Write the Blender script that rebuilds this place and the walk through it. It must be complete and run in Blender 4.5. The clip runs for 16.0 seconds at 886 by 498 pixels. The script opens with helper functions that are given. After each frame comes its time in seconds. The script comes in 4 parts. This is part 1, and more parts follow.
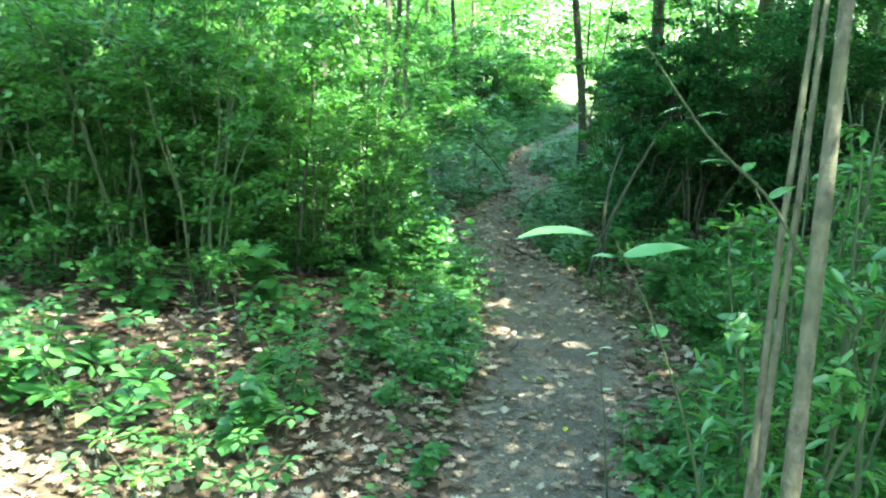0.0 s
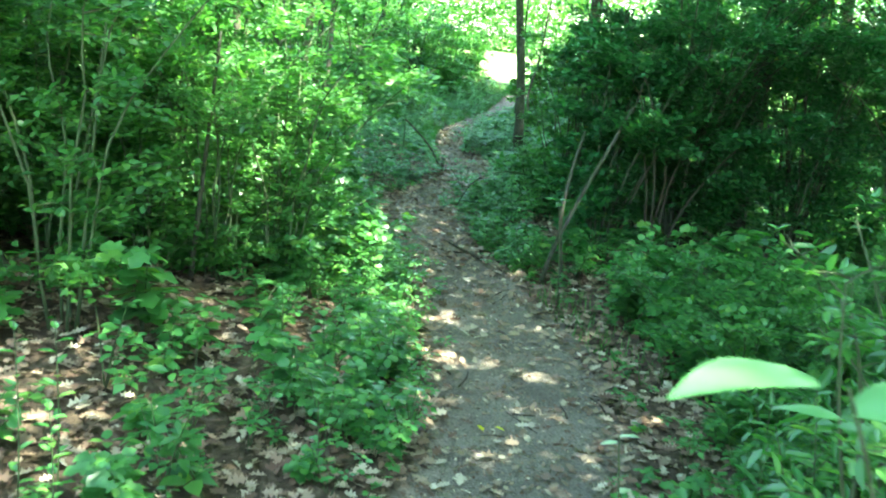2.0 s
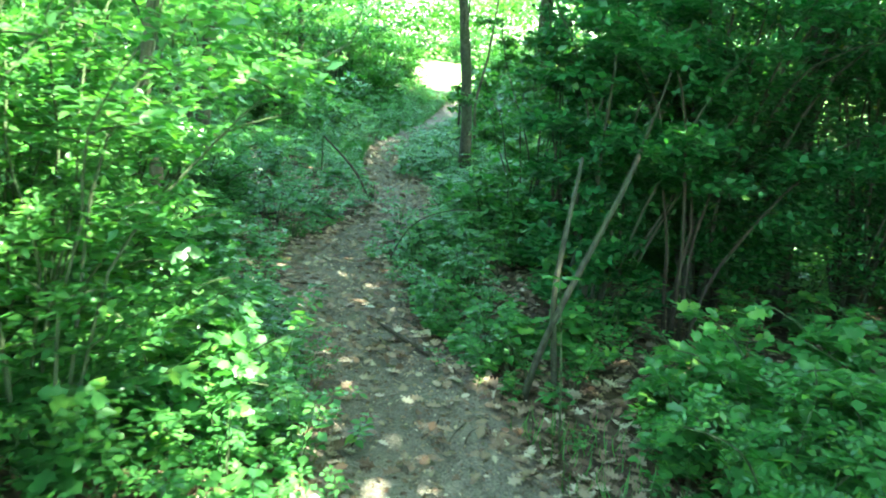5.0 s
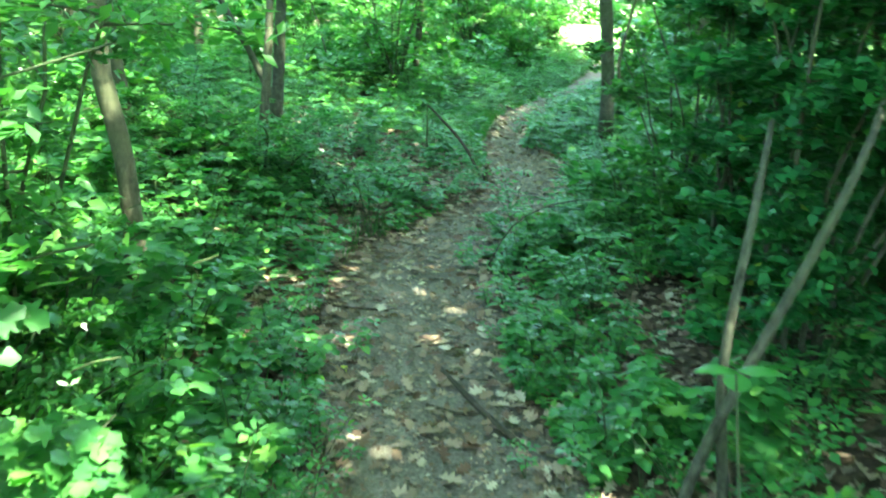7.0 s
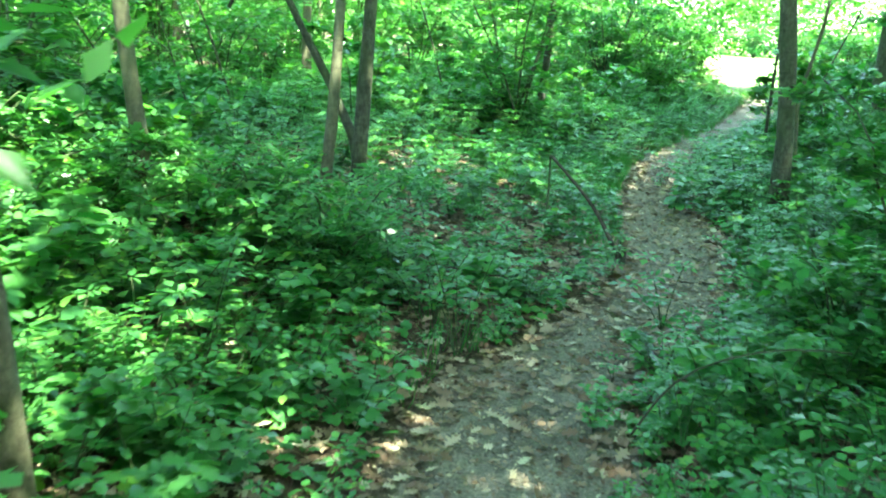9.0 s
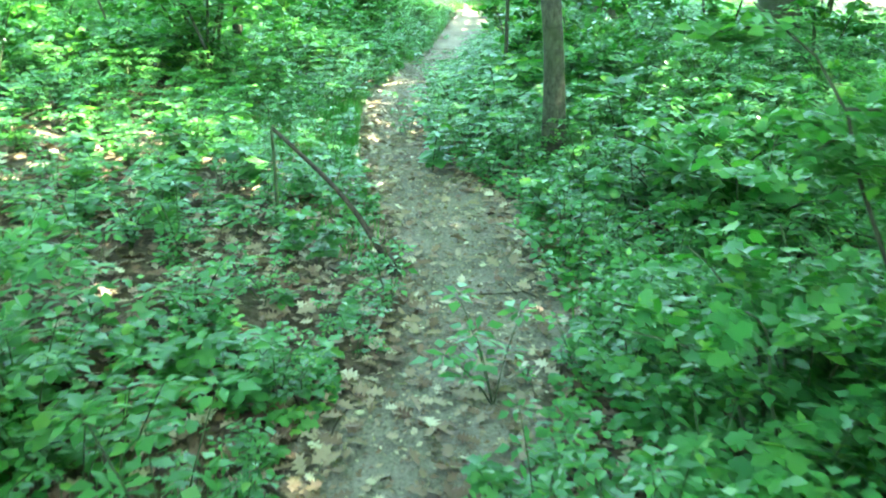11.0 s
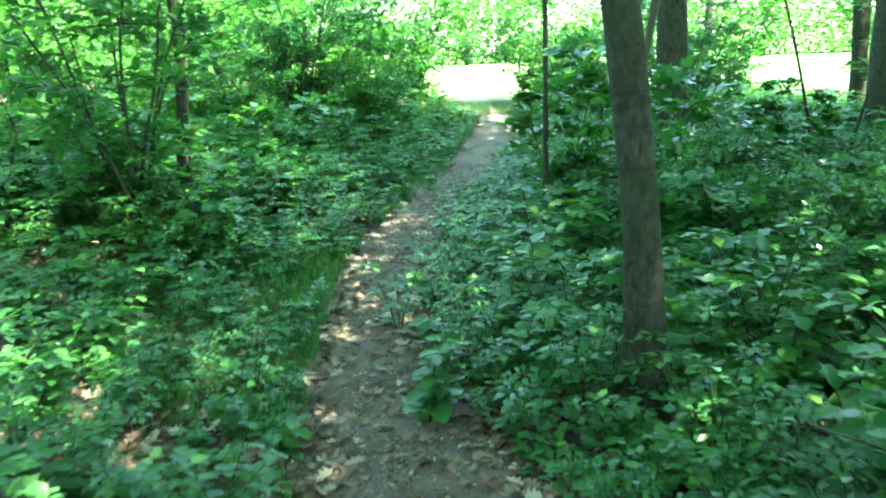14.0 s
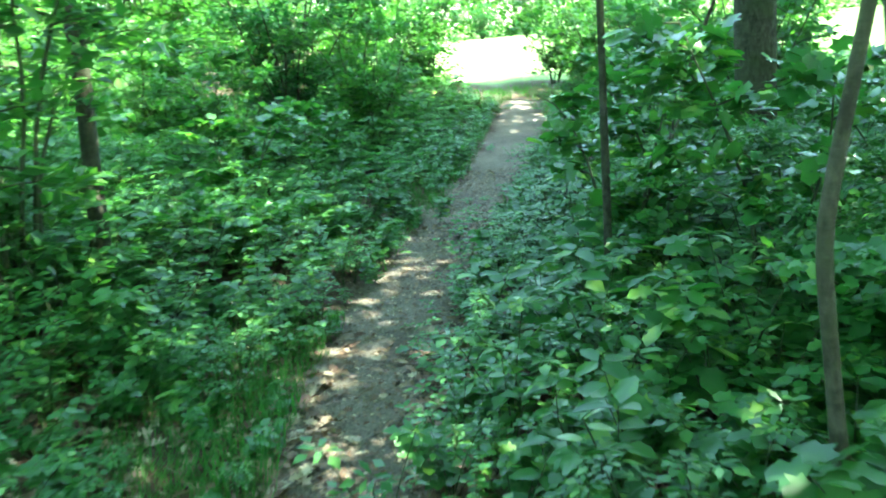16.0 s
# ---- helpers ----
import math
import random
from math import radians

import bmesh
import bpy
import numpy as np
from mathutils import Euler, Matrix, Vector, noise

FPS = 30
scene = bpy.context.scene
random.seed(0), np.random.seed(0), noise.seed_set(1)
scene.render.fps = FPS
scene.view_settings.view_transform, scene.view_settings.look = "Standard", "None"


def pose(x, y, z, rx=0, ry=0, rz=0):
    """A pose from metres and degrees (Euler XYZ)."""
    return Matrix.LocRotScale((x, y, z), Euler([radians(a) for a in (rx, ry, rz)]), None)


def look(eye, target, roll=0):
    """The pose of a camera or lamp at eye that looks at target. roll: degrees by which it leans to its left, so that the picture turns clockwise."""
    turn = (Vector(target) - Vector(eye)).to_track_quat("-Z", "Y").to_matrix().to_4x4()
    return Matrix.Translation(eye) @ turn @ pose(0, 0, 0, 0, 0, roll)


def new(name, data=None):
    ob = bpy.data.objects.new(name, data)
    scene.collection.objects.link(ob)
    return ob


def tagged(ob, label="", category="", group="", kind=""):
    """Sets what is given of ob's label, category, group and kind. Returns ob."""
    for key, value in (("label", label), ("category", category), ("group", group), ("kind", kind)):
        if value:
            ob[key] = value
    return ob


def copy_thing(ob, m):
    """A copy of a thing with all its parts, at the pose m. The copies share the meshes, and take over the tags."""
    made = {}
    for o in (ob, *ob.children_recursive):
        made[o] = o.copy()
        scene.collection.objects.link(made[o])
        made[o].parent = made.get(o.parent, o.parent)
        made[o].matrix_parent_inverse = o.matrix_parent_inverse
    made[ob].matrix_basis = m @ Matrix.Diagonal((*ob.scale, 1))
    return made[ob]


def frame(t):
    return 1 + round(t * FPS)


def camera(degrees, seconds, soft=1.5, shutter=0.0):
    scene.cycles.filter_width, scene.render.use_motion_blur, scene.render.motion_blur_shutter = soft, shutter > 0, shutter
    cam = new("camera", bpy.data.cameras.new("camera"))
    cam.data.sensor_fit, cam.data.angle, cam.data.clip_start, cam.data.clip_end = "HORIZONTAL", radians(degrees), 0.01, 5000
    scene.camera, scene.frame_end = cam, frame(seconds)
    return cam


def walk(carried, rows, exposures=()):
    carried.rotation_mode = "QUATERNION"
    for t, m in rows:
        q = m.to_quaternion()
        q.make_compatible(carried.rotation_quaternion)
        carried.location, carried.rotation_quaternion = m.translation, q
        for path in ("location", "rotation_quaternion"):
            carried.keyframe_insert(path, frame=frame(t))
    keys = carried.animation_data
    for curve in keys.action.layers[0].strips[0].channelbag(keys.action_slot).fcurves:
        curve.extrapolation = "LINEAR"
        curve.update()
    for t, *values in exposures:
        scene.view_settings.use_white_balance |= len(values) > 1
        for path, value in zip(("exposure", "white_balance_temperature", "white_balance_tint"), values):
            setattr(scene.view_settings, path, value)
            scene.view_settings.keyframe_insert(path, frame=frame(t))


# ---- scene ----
cam = camera(54.0, 16.0, soft=2.0, shutter=0.4)
PATH = [
    (0, (0.044, 0.124, 1.951), (0.038, 2.075, 1.512), 2.8),
    (0.5, (-0.046, 0.424, 1.91), (0.054, 2.364, 1.433), 4.1),
    (1, (-0.081, 0.689, 1.897), (0.12, 2.605, 1.361), 3.3),
    (1.5, (-0.051, 1.057, 1.872), (0.186, 2.982, 1.382), 4.9),
    (2, (-0.109, 1.399, 1.854), (0.089, 3.33, 1.371), 6.3),
    (2.5, (-0.179, 1.827, 1.839), (0.126, 3.752, 1.388), 4.8),
    (3, (-0.166, 2.253, 1.786), (0.102, 4.187, 1.351), 5.3),
    (3.5, (-0.105, 2.685, 1.779), (0.184, 4.616, 1.347), 5.4),
    (4, (-0.086, 3.152, 1.743), (0.279, 5.073, 1.326), 5.8),
    (4.2, (-0.049, 3.307, 1.749), (0.311, 5.228, 1.325), 5.9),
    (6.3, (0.664, 5.294, 1.49), (0.803, 7.216, 0.954), 1.3),
    (6.5, (0.712, 5.422, 1.493), (0.773, 7.342, 0.937), 0.6),
    (7, (0.726, 5.891, 1.46), (0.708, 7.818, 0.924), 2.6),
    (7.5, (0.773, 6.259, 1.459), (0.568, 8.184, 0.956), 3.3),
    (8, (0.799, 6.701, 1.489), (0.49, 8.602, 0.952), 3.9),
    (8.5, (0.723, 7.242, 1.459), (0.513, 9.154, 0.911), 4.5),
    (9, (0.673, 7.733, 1.432), (0.378, 9.648, 0.938), 3.5),
    (9.5, (0.624, 8.232, 1.409), (0.494, 10.145, 0.84), 3.1),
    (10, (0.552, 8.712, 1.396), (0.74, 10.597, 0.753), 1.5),
    (10.2, (0.508, 8.917, 1.442), (0.786, 10.788, 0.792), 2.1),
    (12.3, (0.604, 10.753, 1.379), (0.989, 12.642, 0.846), -0.7),
    (12.5, (0.646, 10.918, 1.386), (1.024, 12.817, 0.885), -1.7),
    (13, (0.788, 11.42, 1.402), (1.163, 13.317, 0.89), -0.7),
    (13.5, (0.986, 11.901, 1.374), (1.308, 13.815, 0.891), -1.7),
    (14, (1.149, 12.408, 1.383), (1.42, 14.341, 0.947), -1.7),
    (14.5, (1.267, 12.954, 1.407), (1.602, 14.855, 0.884), -2.9),
    (15, (1.381, 13.467, 1.396), (1.642, 15.38, 0.875), -0.9),
    (15.5, (1.461, 13.944, 1.421), (1.623, 15.887, 0.977), -2.7),
    (16, (1.527, 14.513, 1.471), (1.737, 16.441, 0.983), -4.7),
]
walk(cam, [(t, look(eye, target, roll)) for t, eye, target, roll in PATH],
     exposures=[(0, 3.85, 6750, -12), (2, 4.1, 6850, -15), (4, 4.28, 6950, -20), (6.4, 4.2, 7200, -22), (7.4, 4.5, 7200, -25), (8.8, 4.35, 7200, -25), (9.5, 4.35, 7200, -25), (10.1, 5.1, 7600, -23), (12.4, 4.7, 6950, -20), (13.2, 4.15, 6850, -18), (14.5, 3.95, 6750, -16), (16, 3.9, 6700, -16)])


# ---- world and sun ----
SUN_EL, SUN_AZ = 63.0, 128.0          # degrees; azimuth from +y (ahead) towards +x
sun_dir = Vector((math.sin(radians(SUN_AZ)) * math.cos(radians(SUN_EL)), math.cos(radians(SUN_AZ)) * math.cos(radians(SUN_EL)), math.sin(radians(SUN_EL))))
world = bpy.data.worlds.new("world")
scene.world = world
world.use_nodes = True
wn = world.node_tree.nodes
sky = wn.new("ShaderNodeTexSky")
sky.sky_type, sky.sun_disc = "NISHITA", False
sky.sun_elevation, sky.sun_rotation = radians(SUN_EL), radians(SUN_AZ)
wn["Background"].inputs["Strength"].default_value = 0.15
world.node_tree.links.new(sky.outputs[0], wn["Background"].inputs["Color"])
sun = new("sun", bpy.data.lights.new("sun", "SUN"))
sun.data.energy, sun.data.angle, sun.data.color = 4.5, radians(0.53), (1.0, 0.975, 0.93)
sun.matrix_world = Matrix.Translation((0, 0, 30)) @ (-sun_dir).to_track_quat("-Z", "Y").to_matrix().to_4x4()


# ---- materials ----
def material(name):
    m = bpy.data.materials.new(name)
    m.use_nodes = True
    nt = m.node_tree
    b = nt.nodes["Principled BSDF"]
    return m, nt, b


def node(nt, kind, **settings):
    n = nt.nodes.new(kind)
    for k, v in settings.items():
        n.inputs[k].default_value = v
    return n


def ramp(nt, fac, stops):
    r = nt.nodes.new("ShaderNodeValToRGB")
    e = r.color_ramp.elements
    while len(e) < len(stops):
        e.new(0.5)
    for el, (p, c) in zip(e, stops):
        el.position, el.color = p, (*c, 1)
    nt.links.new(fac, r.inputs["Fac"])
    return r.outputs["Color"]


def mixed(nt, fac, a, b, mode="MIX"):
    n = nt.nodes.new("ShaderNodeMix")
    n.data_type, n.blend_type = "RGBA", mode
    for sock, v in ((n.inputs[0], fac), (n.inputs[6], a), (n.inputs[7], b)):
        if isinstance(v, (int, float)):
            sock.default_value = v
        elif isinstance(v, tuple):
            sock.default_value = (*v, 1)
        else:
            nt.links.new(v, sock)
    return n.outputs[2]


def noise_of(nt, scale, detail=4.0, rough=0.6, coord=None):
    if coord is None:
        coord = nt.nodes.new("ShaderNodeTexCoord").outputs["Object"]
    n = node(nt, "ShaderNodeTexNoise", Scale=scale, Detail=detail, Roughness=rough)
    nt.links.new(coord, n.inputs["Vector"])
    return n.outputs["Fac"]


def bumped(nt, b, height, strength, distance):
    n = node(nt, "ShaderNodeBump", Strength=strength, Distance=distance)
    nt.links.new(height, n.inputs["Height"])
    nt.links.new(n.outputs["Normal"], b.inputs["Normal"])


def leaf_material(name, stops, gloss=0.42, through_light=0.45, spec=0.45):
    """Thin leaf: glossy skin over a diffuse and translucent blade, hue by leaf."""
    m, nt, b = material(name)
    geo = nt.nodes.new("ShaderNodeNewGeometry")
    col = ramp(nt, geo.outputs["Random Per Island"], stops)
    col = mixed(nt, 0.35, col, ramp(nt, noise_of(nt, 1.3, 3.0), [(0.3, (0.36, 0.44, 0.34)), (0.7, (0.62, 0.70, 0.52))]), "OVERLAY")
    nt.links.new(col, b.inputs["Base Color"])
    b.inputs["Roughness"].default_value = gloss
    b.inputs["Specular IOR Level"].default_value = spec
    tr = nt.nodes.new("ShaderNodeBsdfTranslucent")
    nt.links.new(mixed(nt, 1.0, col, (1.15, 1.35, 0.65), "MULTIPLY"), tr.inputs["Color"])
    mx = nt.nodes.new("ShaderNodeMixShader")
    mx.inputs[0].default_value = through_light
    nt.links.new(b.outputs[0], mx.inputs[1])
    nt.links.new(tr.outputs[0], mx.inputs[2])
    nt.links.new(mx.outputs[0], nt.nodes["Material Output"].inputs["Surface"])
    return m


def bark_material(name, dark, light, moss, scale=22.0):
    """Furrowed bark with blotches, moss and thin cross rings."""
    m, nt, b = material(name)
    tc = nt.nodes.new("ShaderNodeTexCoord").outputs["Object"]
    mp = node(nt, "ShaderNodeMapping", Scale=(1, 1, 0.42))
    nt.links.new(tc, mp.inputs["Vector"])
    rings = node(nt, "ShaderNodeMapping", Scale=(0.5, 0.5, 3.4))
    nt.links.new(tc, rings.inputs["Vector"])
    fine = noise_of(nt, scale, 6.0, 0.72, mp.outputs[0])
    ring = noise_of(nt, 9.0, 4.0, 0.65, rings.outputs[0])
    blotch = noise_of(nt, 6.5, 4.0, 0.65, tc)
    broad = noise_of(nt, 2.4, 3.0, 0.6, tc)
    col = ramp(nt, fine, [(0.36, dark), (0.66, light)])
    col = mixed(nt, ramp(nt, ring, [(0.52, (0, 0, 0)), (0.68, (0.6, 0.6, 0.6))]), col, dark)
    col = mixed(nt, ramp(nt, blotch, [(0.55, (0, 0, 0)), (0.70, (0.55, 0.55, 0.55))]), col, light)
    col = mixed(nt, ramp(nt, broad, [(0.46, (0, 0, 0)), (0.66, (0.75, 0.75, 0.75))]), col, moss)
    nt.links.new(col, b.inputs["Base Color"])
    b.inputs["Roughness"].default_value = 0.9
    b.inputs["Specular IOR Level"].default_value = 0.25
    bumped(nt, b, mixed(nt, 0.4, fine, ring), 1.0, 0.018)
    return m


G = lambda r, g, b: (r, g, b)
HERB = leaf_material("herb_leaf", [(0.0, G(0.042, 0.125, 0.040)), (0.5, G(0.066, 0.175, 0.052)), (0.9, G(0.092, 0.215, 0.058)), (1.0, G(0.16, 0.28, 0.055))], gloss=0.36, spec=0.6)
SHRUB = leaf_material("shrub_leaf", [(0.0, G(0.045, 0.125, 0.038)), (0.6, G(0.070, 0.175, 0.050)), (1.0, G(0.12, 0.24, 0.055))], gloss=0.38, spec=0.55, through_light=0.5)
DARK = leaf_material("dark_shrub_leaf", [(0.0, G(0.022, 0.085, 0.028)), (0.7, G(0.036, 0.13, 0.04)), (0.985, G(0.06, 0.17, 0.045)), (1.0, G(0.22, 0.24, 0.04))], through_light=0.35)
CROWN = leaf_material("crown_leaf", [(0.0, G(0.058, 0.14, 0.042)), (1.0, G(0.115, 0.22, 0.058))], through_light=0.55)
WEED = leaf_material("weed_leaf", [(0.0, G(0.055, 0.15, 0.05)), (0.8, G(0.10, 0.23, 0.065)), (1.0, G(0.18, 0.32, 0.08))], gloss=0.24, spec=0.75)
BROAD = leaf_material("broad_leaf", [(0.0, G(0.07, 0.18, 0.07)), (1.0, G(0.11, 0.24, 0.09))], gloss=0.34, spec=0.6, through_light=0.22)
GRASS = leaf_material("grass_blade", [(0.0, G(0.04, 0.13, 0.03)), (1.0, G(0.08, 0.19, 0.045))])
FIELD_GRASS = leaf_material("field_grass_blade", [(0.0, G(0.14, 0.25, 0.07)), (1.0, G(0.30, 0.36, 0.14))])
YELLOW = leaf_material("yellow_leaf", [(0.0, G(0.5, 0.46, 0.04)), (1.0, G(0.6, 0.5, 0.06))])
DEAD = leaf_material("dead_leaf", [(0.0, G(0.085, 0.045, 0.034)), (0.45, G(0.17, 0.105, 0.082)), (0.8, G(0.27, 0.19, 0.15)), (1.0, G(0.42, 0.34, 0.28))], gloss=0.7, through_light=0.12, spec=0.25)
PALE = leaf_material("pale_leaf", [(0.0, G(0.34, 0.42, 0.28)), (1.0, G(0.48, 0.55, 0.40))], gloss=0.3, spec=0.6)
BARK = bark_material("grey_bark", G(0.016, 0.016, 0.010), G(0.086, 0.082, 0.056), G(0.042, 0.054, 0.022), 34.0)
BARK_PALE = bark_material("pale_bark", G(0.045, 0.040, 0.026), G(0.135, 0.122, 0.080), G(0.085, 0.090, 0.045), 30.0)
STEM = bark_material("green_stem", G(0.035, 0.05, 0.024), G(0.08, 0.10, 0.045), G(0.06, 0.08, 0.036), 40.0)
TWIG = bark_material("dead_twig", G(0.022, 0.016, 0.011), G(0.075, 0.056, 0.040), G(0.035, 0.030, 0.02), 40.0)


def ground_material():
    m, nt, b = material("forest_floor")
    at = nt.nodes.new("ShaderNodeAttribute")
    at.attribute_name = "kind_mask"
    sep = nt.nodes.new("ShaderNodeSeparateColor")
    nt.links.new(at.outputs["Color"], sep.inputs[0])
    fine, mid, broad = noise_of(nt, 70, 6), noise_of(nt, 14, 5), noise_of(nt, 1.6, 4)
    humus = ramp(nt, mid, [(0.3, G(0.035, 0.024, 0.016)), (0.55, G(0.085, 0.06, 0.04)), (0.75, G(0.15, 0.11, 0.08))])
    soil = ramp(nt, fine, [(0.25, G(0.070, 0.058, 0.048)), (0.5, G(0.160, 0.136, 0.114)), (0.68, G(0.23, 0.198, 0.170)), (0.85, G(0.36, 0.32, 0.28))])
    soil = mixed(nt, 0.55, soil, ramp(nt, broad, [(0.35, G(0.30, 0.29, 0.27)), (0.65, G(0.72, 0.70, 0.66))]), "OVERLAY")
    grass = ramp(nt, mid, [(0.3, G(0.10, 0.20, 0.05)), (0.7, G(0.22, 0.31, 0.11))])
    edge = ramp(nt, mixed(nt, 0.62, sep.outputs[0], mixed(nt, 0.5, mid, noise_of(nt, 5.0, 4)), "LINEAR_LIGHT"), [(0.30, (0, 0, 0)), (0.72, (1, 1, 1))])
    col = mixed(nt, edge, humus, soil)
    col = mixed(nt, sep.outputs[1], col, grass)
    nt.links.new(col, b.inputs["Base Color"])
    b.inputs["Roughness"].default_value = 0.95
    b.inputs["Specular IOR Level"].default_value = 0.2
    bumped(nt, b, mixed(nt, 0.5, fine, mid), 1.0, 0.05)
    return m


FLOOR = ground_material()
rng = np.random.default_rng(11)

# ---- the plan: trail axis, half width, ground height ----
TRAIL = np.array([(-12, -1.5, .5), (-5, -0.4, .5), (0, .15, .5), (3.8, .52, .45), (6.1, .93, .58), (8.5, .74, .42), (9.6, .60, .40), (10.2, .54, .47), (11.3, .52, .38), (13, 1.32, .37),
                  (14.8, 1.46, .40), (16.1, 1.33, .30), (17, 1.40, .29), (18.5, 1.58, .30), (20.6, 2.15, .30), (24, 3.25, .35), (26.8, 4.1, .40), (28.4, 4.5, .34), (29.2, 4.6, .04), (40, 5, .04)])


def axis(y):
    return np.interp(y, TRAIL[:, 0], TRAIL[:, 1])


def half(y):
    return np.interp(y, TRAIL[:, 0], TRAIL[:, 2])


def smooth(a, b, v):
    t = np.clip((v - a) / (b - a), 0, 1)
    return t * t * (3 - 2 * t)


def wave(x, y):
    return (np.sin(1.7 * x + 0.6 * y) * np.sin(1.1 * y - 0.4 * x + 1.0) * 0.6 + np.sin(3.9 * x - 1.7 * y + 2) * np.sin(2.9 * y + x) * 0.4)


def ground_z(x, y):
    x, y = np.asarray(x, float), np.asarray(y, float)
    d = x - axis(y)
    off = np.abs(d) - half(y)
    near = 1 - smooth(14, 18, y)
    z = -0.075 + np.clip(-d - 0.35, 0, 2.5) * (0.06 + 0.09 * near) - 0.03 * np.clip(d - 0.4, 0, 1.5) * near + 0.07 * np.clip(d - 0.4, 0, 3.0) * (1 - near) * (1 - smooth(24, 29, y))
    z = z + 0.035 * smooth(0.0, 0.5, off) + 0.03 * wave(x, y) * smooth(0, 1, off)
    return z + 0.4 * smooth(24, 31, y) + 0.34 * (1 - smooth(-1.5, 3.3, y))


def field_mask(x, y):
    return smooth(-0.6, 0.6, y - (31.0 + 1.2 * np.sin(0.5 * x))) * smooth(-1.5, 1.0, x - 2.2)


# ---- mesh helpers ----
def mesh_of(name, verts, faces, mat, smooth_shade=False):
    """verts (n, 3); faces: list of arrays of equal-sided polygons."""
    me = bpy.data.meshes.new(name)
    faces = [np.asarray(f, np.int32) for f in faces if len(f)]
    loops = np.concatenate([f.ravel() for f in faces])
    sizes = np.concatenate([np.full(len(f), f.shape[1], np.int32) for f in faces])
    starts = np.concatenate([[0], np.cumsum(sizes)[:-1]]).astype(np.int32)
    me.vertices.add(len(verts))
    me.vertices.foreach_set("co", np.asarray(verts, np.float32).ravel())
    me.loops.add(len(loops))
    me.loops.foreach_set("vertex_index", loops)
    me.polygons.add(len(sizes))
    me.polygons.foreach_set("loop_start", starts)
    me.update(calc_edges=True)
    me.materials.append(mat)
    if smooth_shade:
        me.polygons.foreach_set("use_smooth", np.ones(len(sizes), bool))
    return me


def unit(v):
    return v / np.maximum(np.linalg.norm(v, axis=-1, keepdims=True), 1e-9)


# leaf outlines: (along, across, lift); faces index them
OVATE = (np.array([(0, 0, 0), (.28, .46, .05), (.68, .36, .03), (1, 0, -.10), (.68, -.36, .03), (.28, -.46, .05)]), [np.array([(0, 1, 2, 3), (0, 3, 4, 5)])])
DIAMOND = (np.array([(0, 0, 0), (.42, .5, .06), (1, 0, -.08), (.42, -.5, .06)]), [np.array([(0, 1, 2), (0, 2, 3)])])
BLADE = (np.array([(0, .5, 0), (0, -.5, 0), (.5, .38, .12), (.5, -.38, .12), (1, 0, -.05)]), [np.array([(0, 1, 3, 2)]), np.array([(2, 3, 4)])])
LOBED = (np.array([(0, 0, 0), (-.06, .30, .03), (.18, .30, .05), (.34, .62, .02), (.46, .27, .05), (.74, .36, .01), (1, 0, -.10), (.74, -.36, .01), (.46, -.27, .05), (.34, -.62, .02), (.18, -.30, .05), (-.06, -.30, .03)]),
         [np.array([(0, 1, 2), (2, 3, 4), (0, 2, 4), (4, 5, 6), (0, 4, 6), (0, 6, 8), (6, 7, 8), (0, 8, 10), (8, 9, 10), (0, 10, 11)])])
# three leaflets on one stalk
TRIPLE = (np.array([(0, 0, 0), (.36, .03, .05), (.62, .24, .07), (1, 0, -.04), (.62, -.24, .07), (.34, .30, .08), (.40, .64, .0), (.12, .42, .03), (.34, -.30, .08), (.40, -.64, .0), (.12, -.42, .03)]),
          [np.array([(1, 2, 3, 4), (0, 5, 6, 7), (0, 10, 9, 8)])])

OAK = (np.array([(0, 0, 0), (.14, .10, .03), (.24, .30, .08), (.34, .11, .02), (.48, .46, .10), (.58, .14, .02), (.74, .36, .06), (.80, .10, 0), (1, 0, .06),
                 (.80, -.10, 0), (.74, -.36, .06), (.58, -.14, .02), (.48, -.46, .10), (.34, -.11, .02), (.24, -.30, .08), (.14, -.10, .03)]),
       [np.array([(0, 1, 15), (1, 2, 3), (1, 3, 13), (1, 13, 15), (13, 14, 15), (3, 4, 5), (3, 5, 11), (3, 11, 13), (11, 12, 13), (5, 6, 7), (5, 7, 9), (5, 9, 11), (9, 10, 11), (7, 8, 9)])])


def leaves(at, along, normal, length, width, shape):
    """Many leaves as one vert and face array."""
    tmpl, faces = shape
    n, k = len(at), len(tmpl)
    along = unit(along)
    side = unit(np.cross(normal, along))
    up = np.cross(along, side)
    L, W = np.broadcast_to(length, n)[:, None, None], np.broadcast_to(width, n)[:, None, None]
    v = at[:, None] + along[:, None] * tmpl[None, :, 0:1] * L + side[:, None] * tmpl[None, :, 1:2] * W + up[:, None] * tmpl[None, :, 2:3] * L
    base = (np.arange(n) * k)[:, None, None]
    return v.reshape(-1, 3), [(f[None] + base).reshape(-1, f.shape[1]) for f in faces]


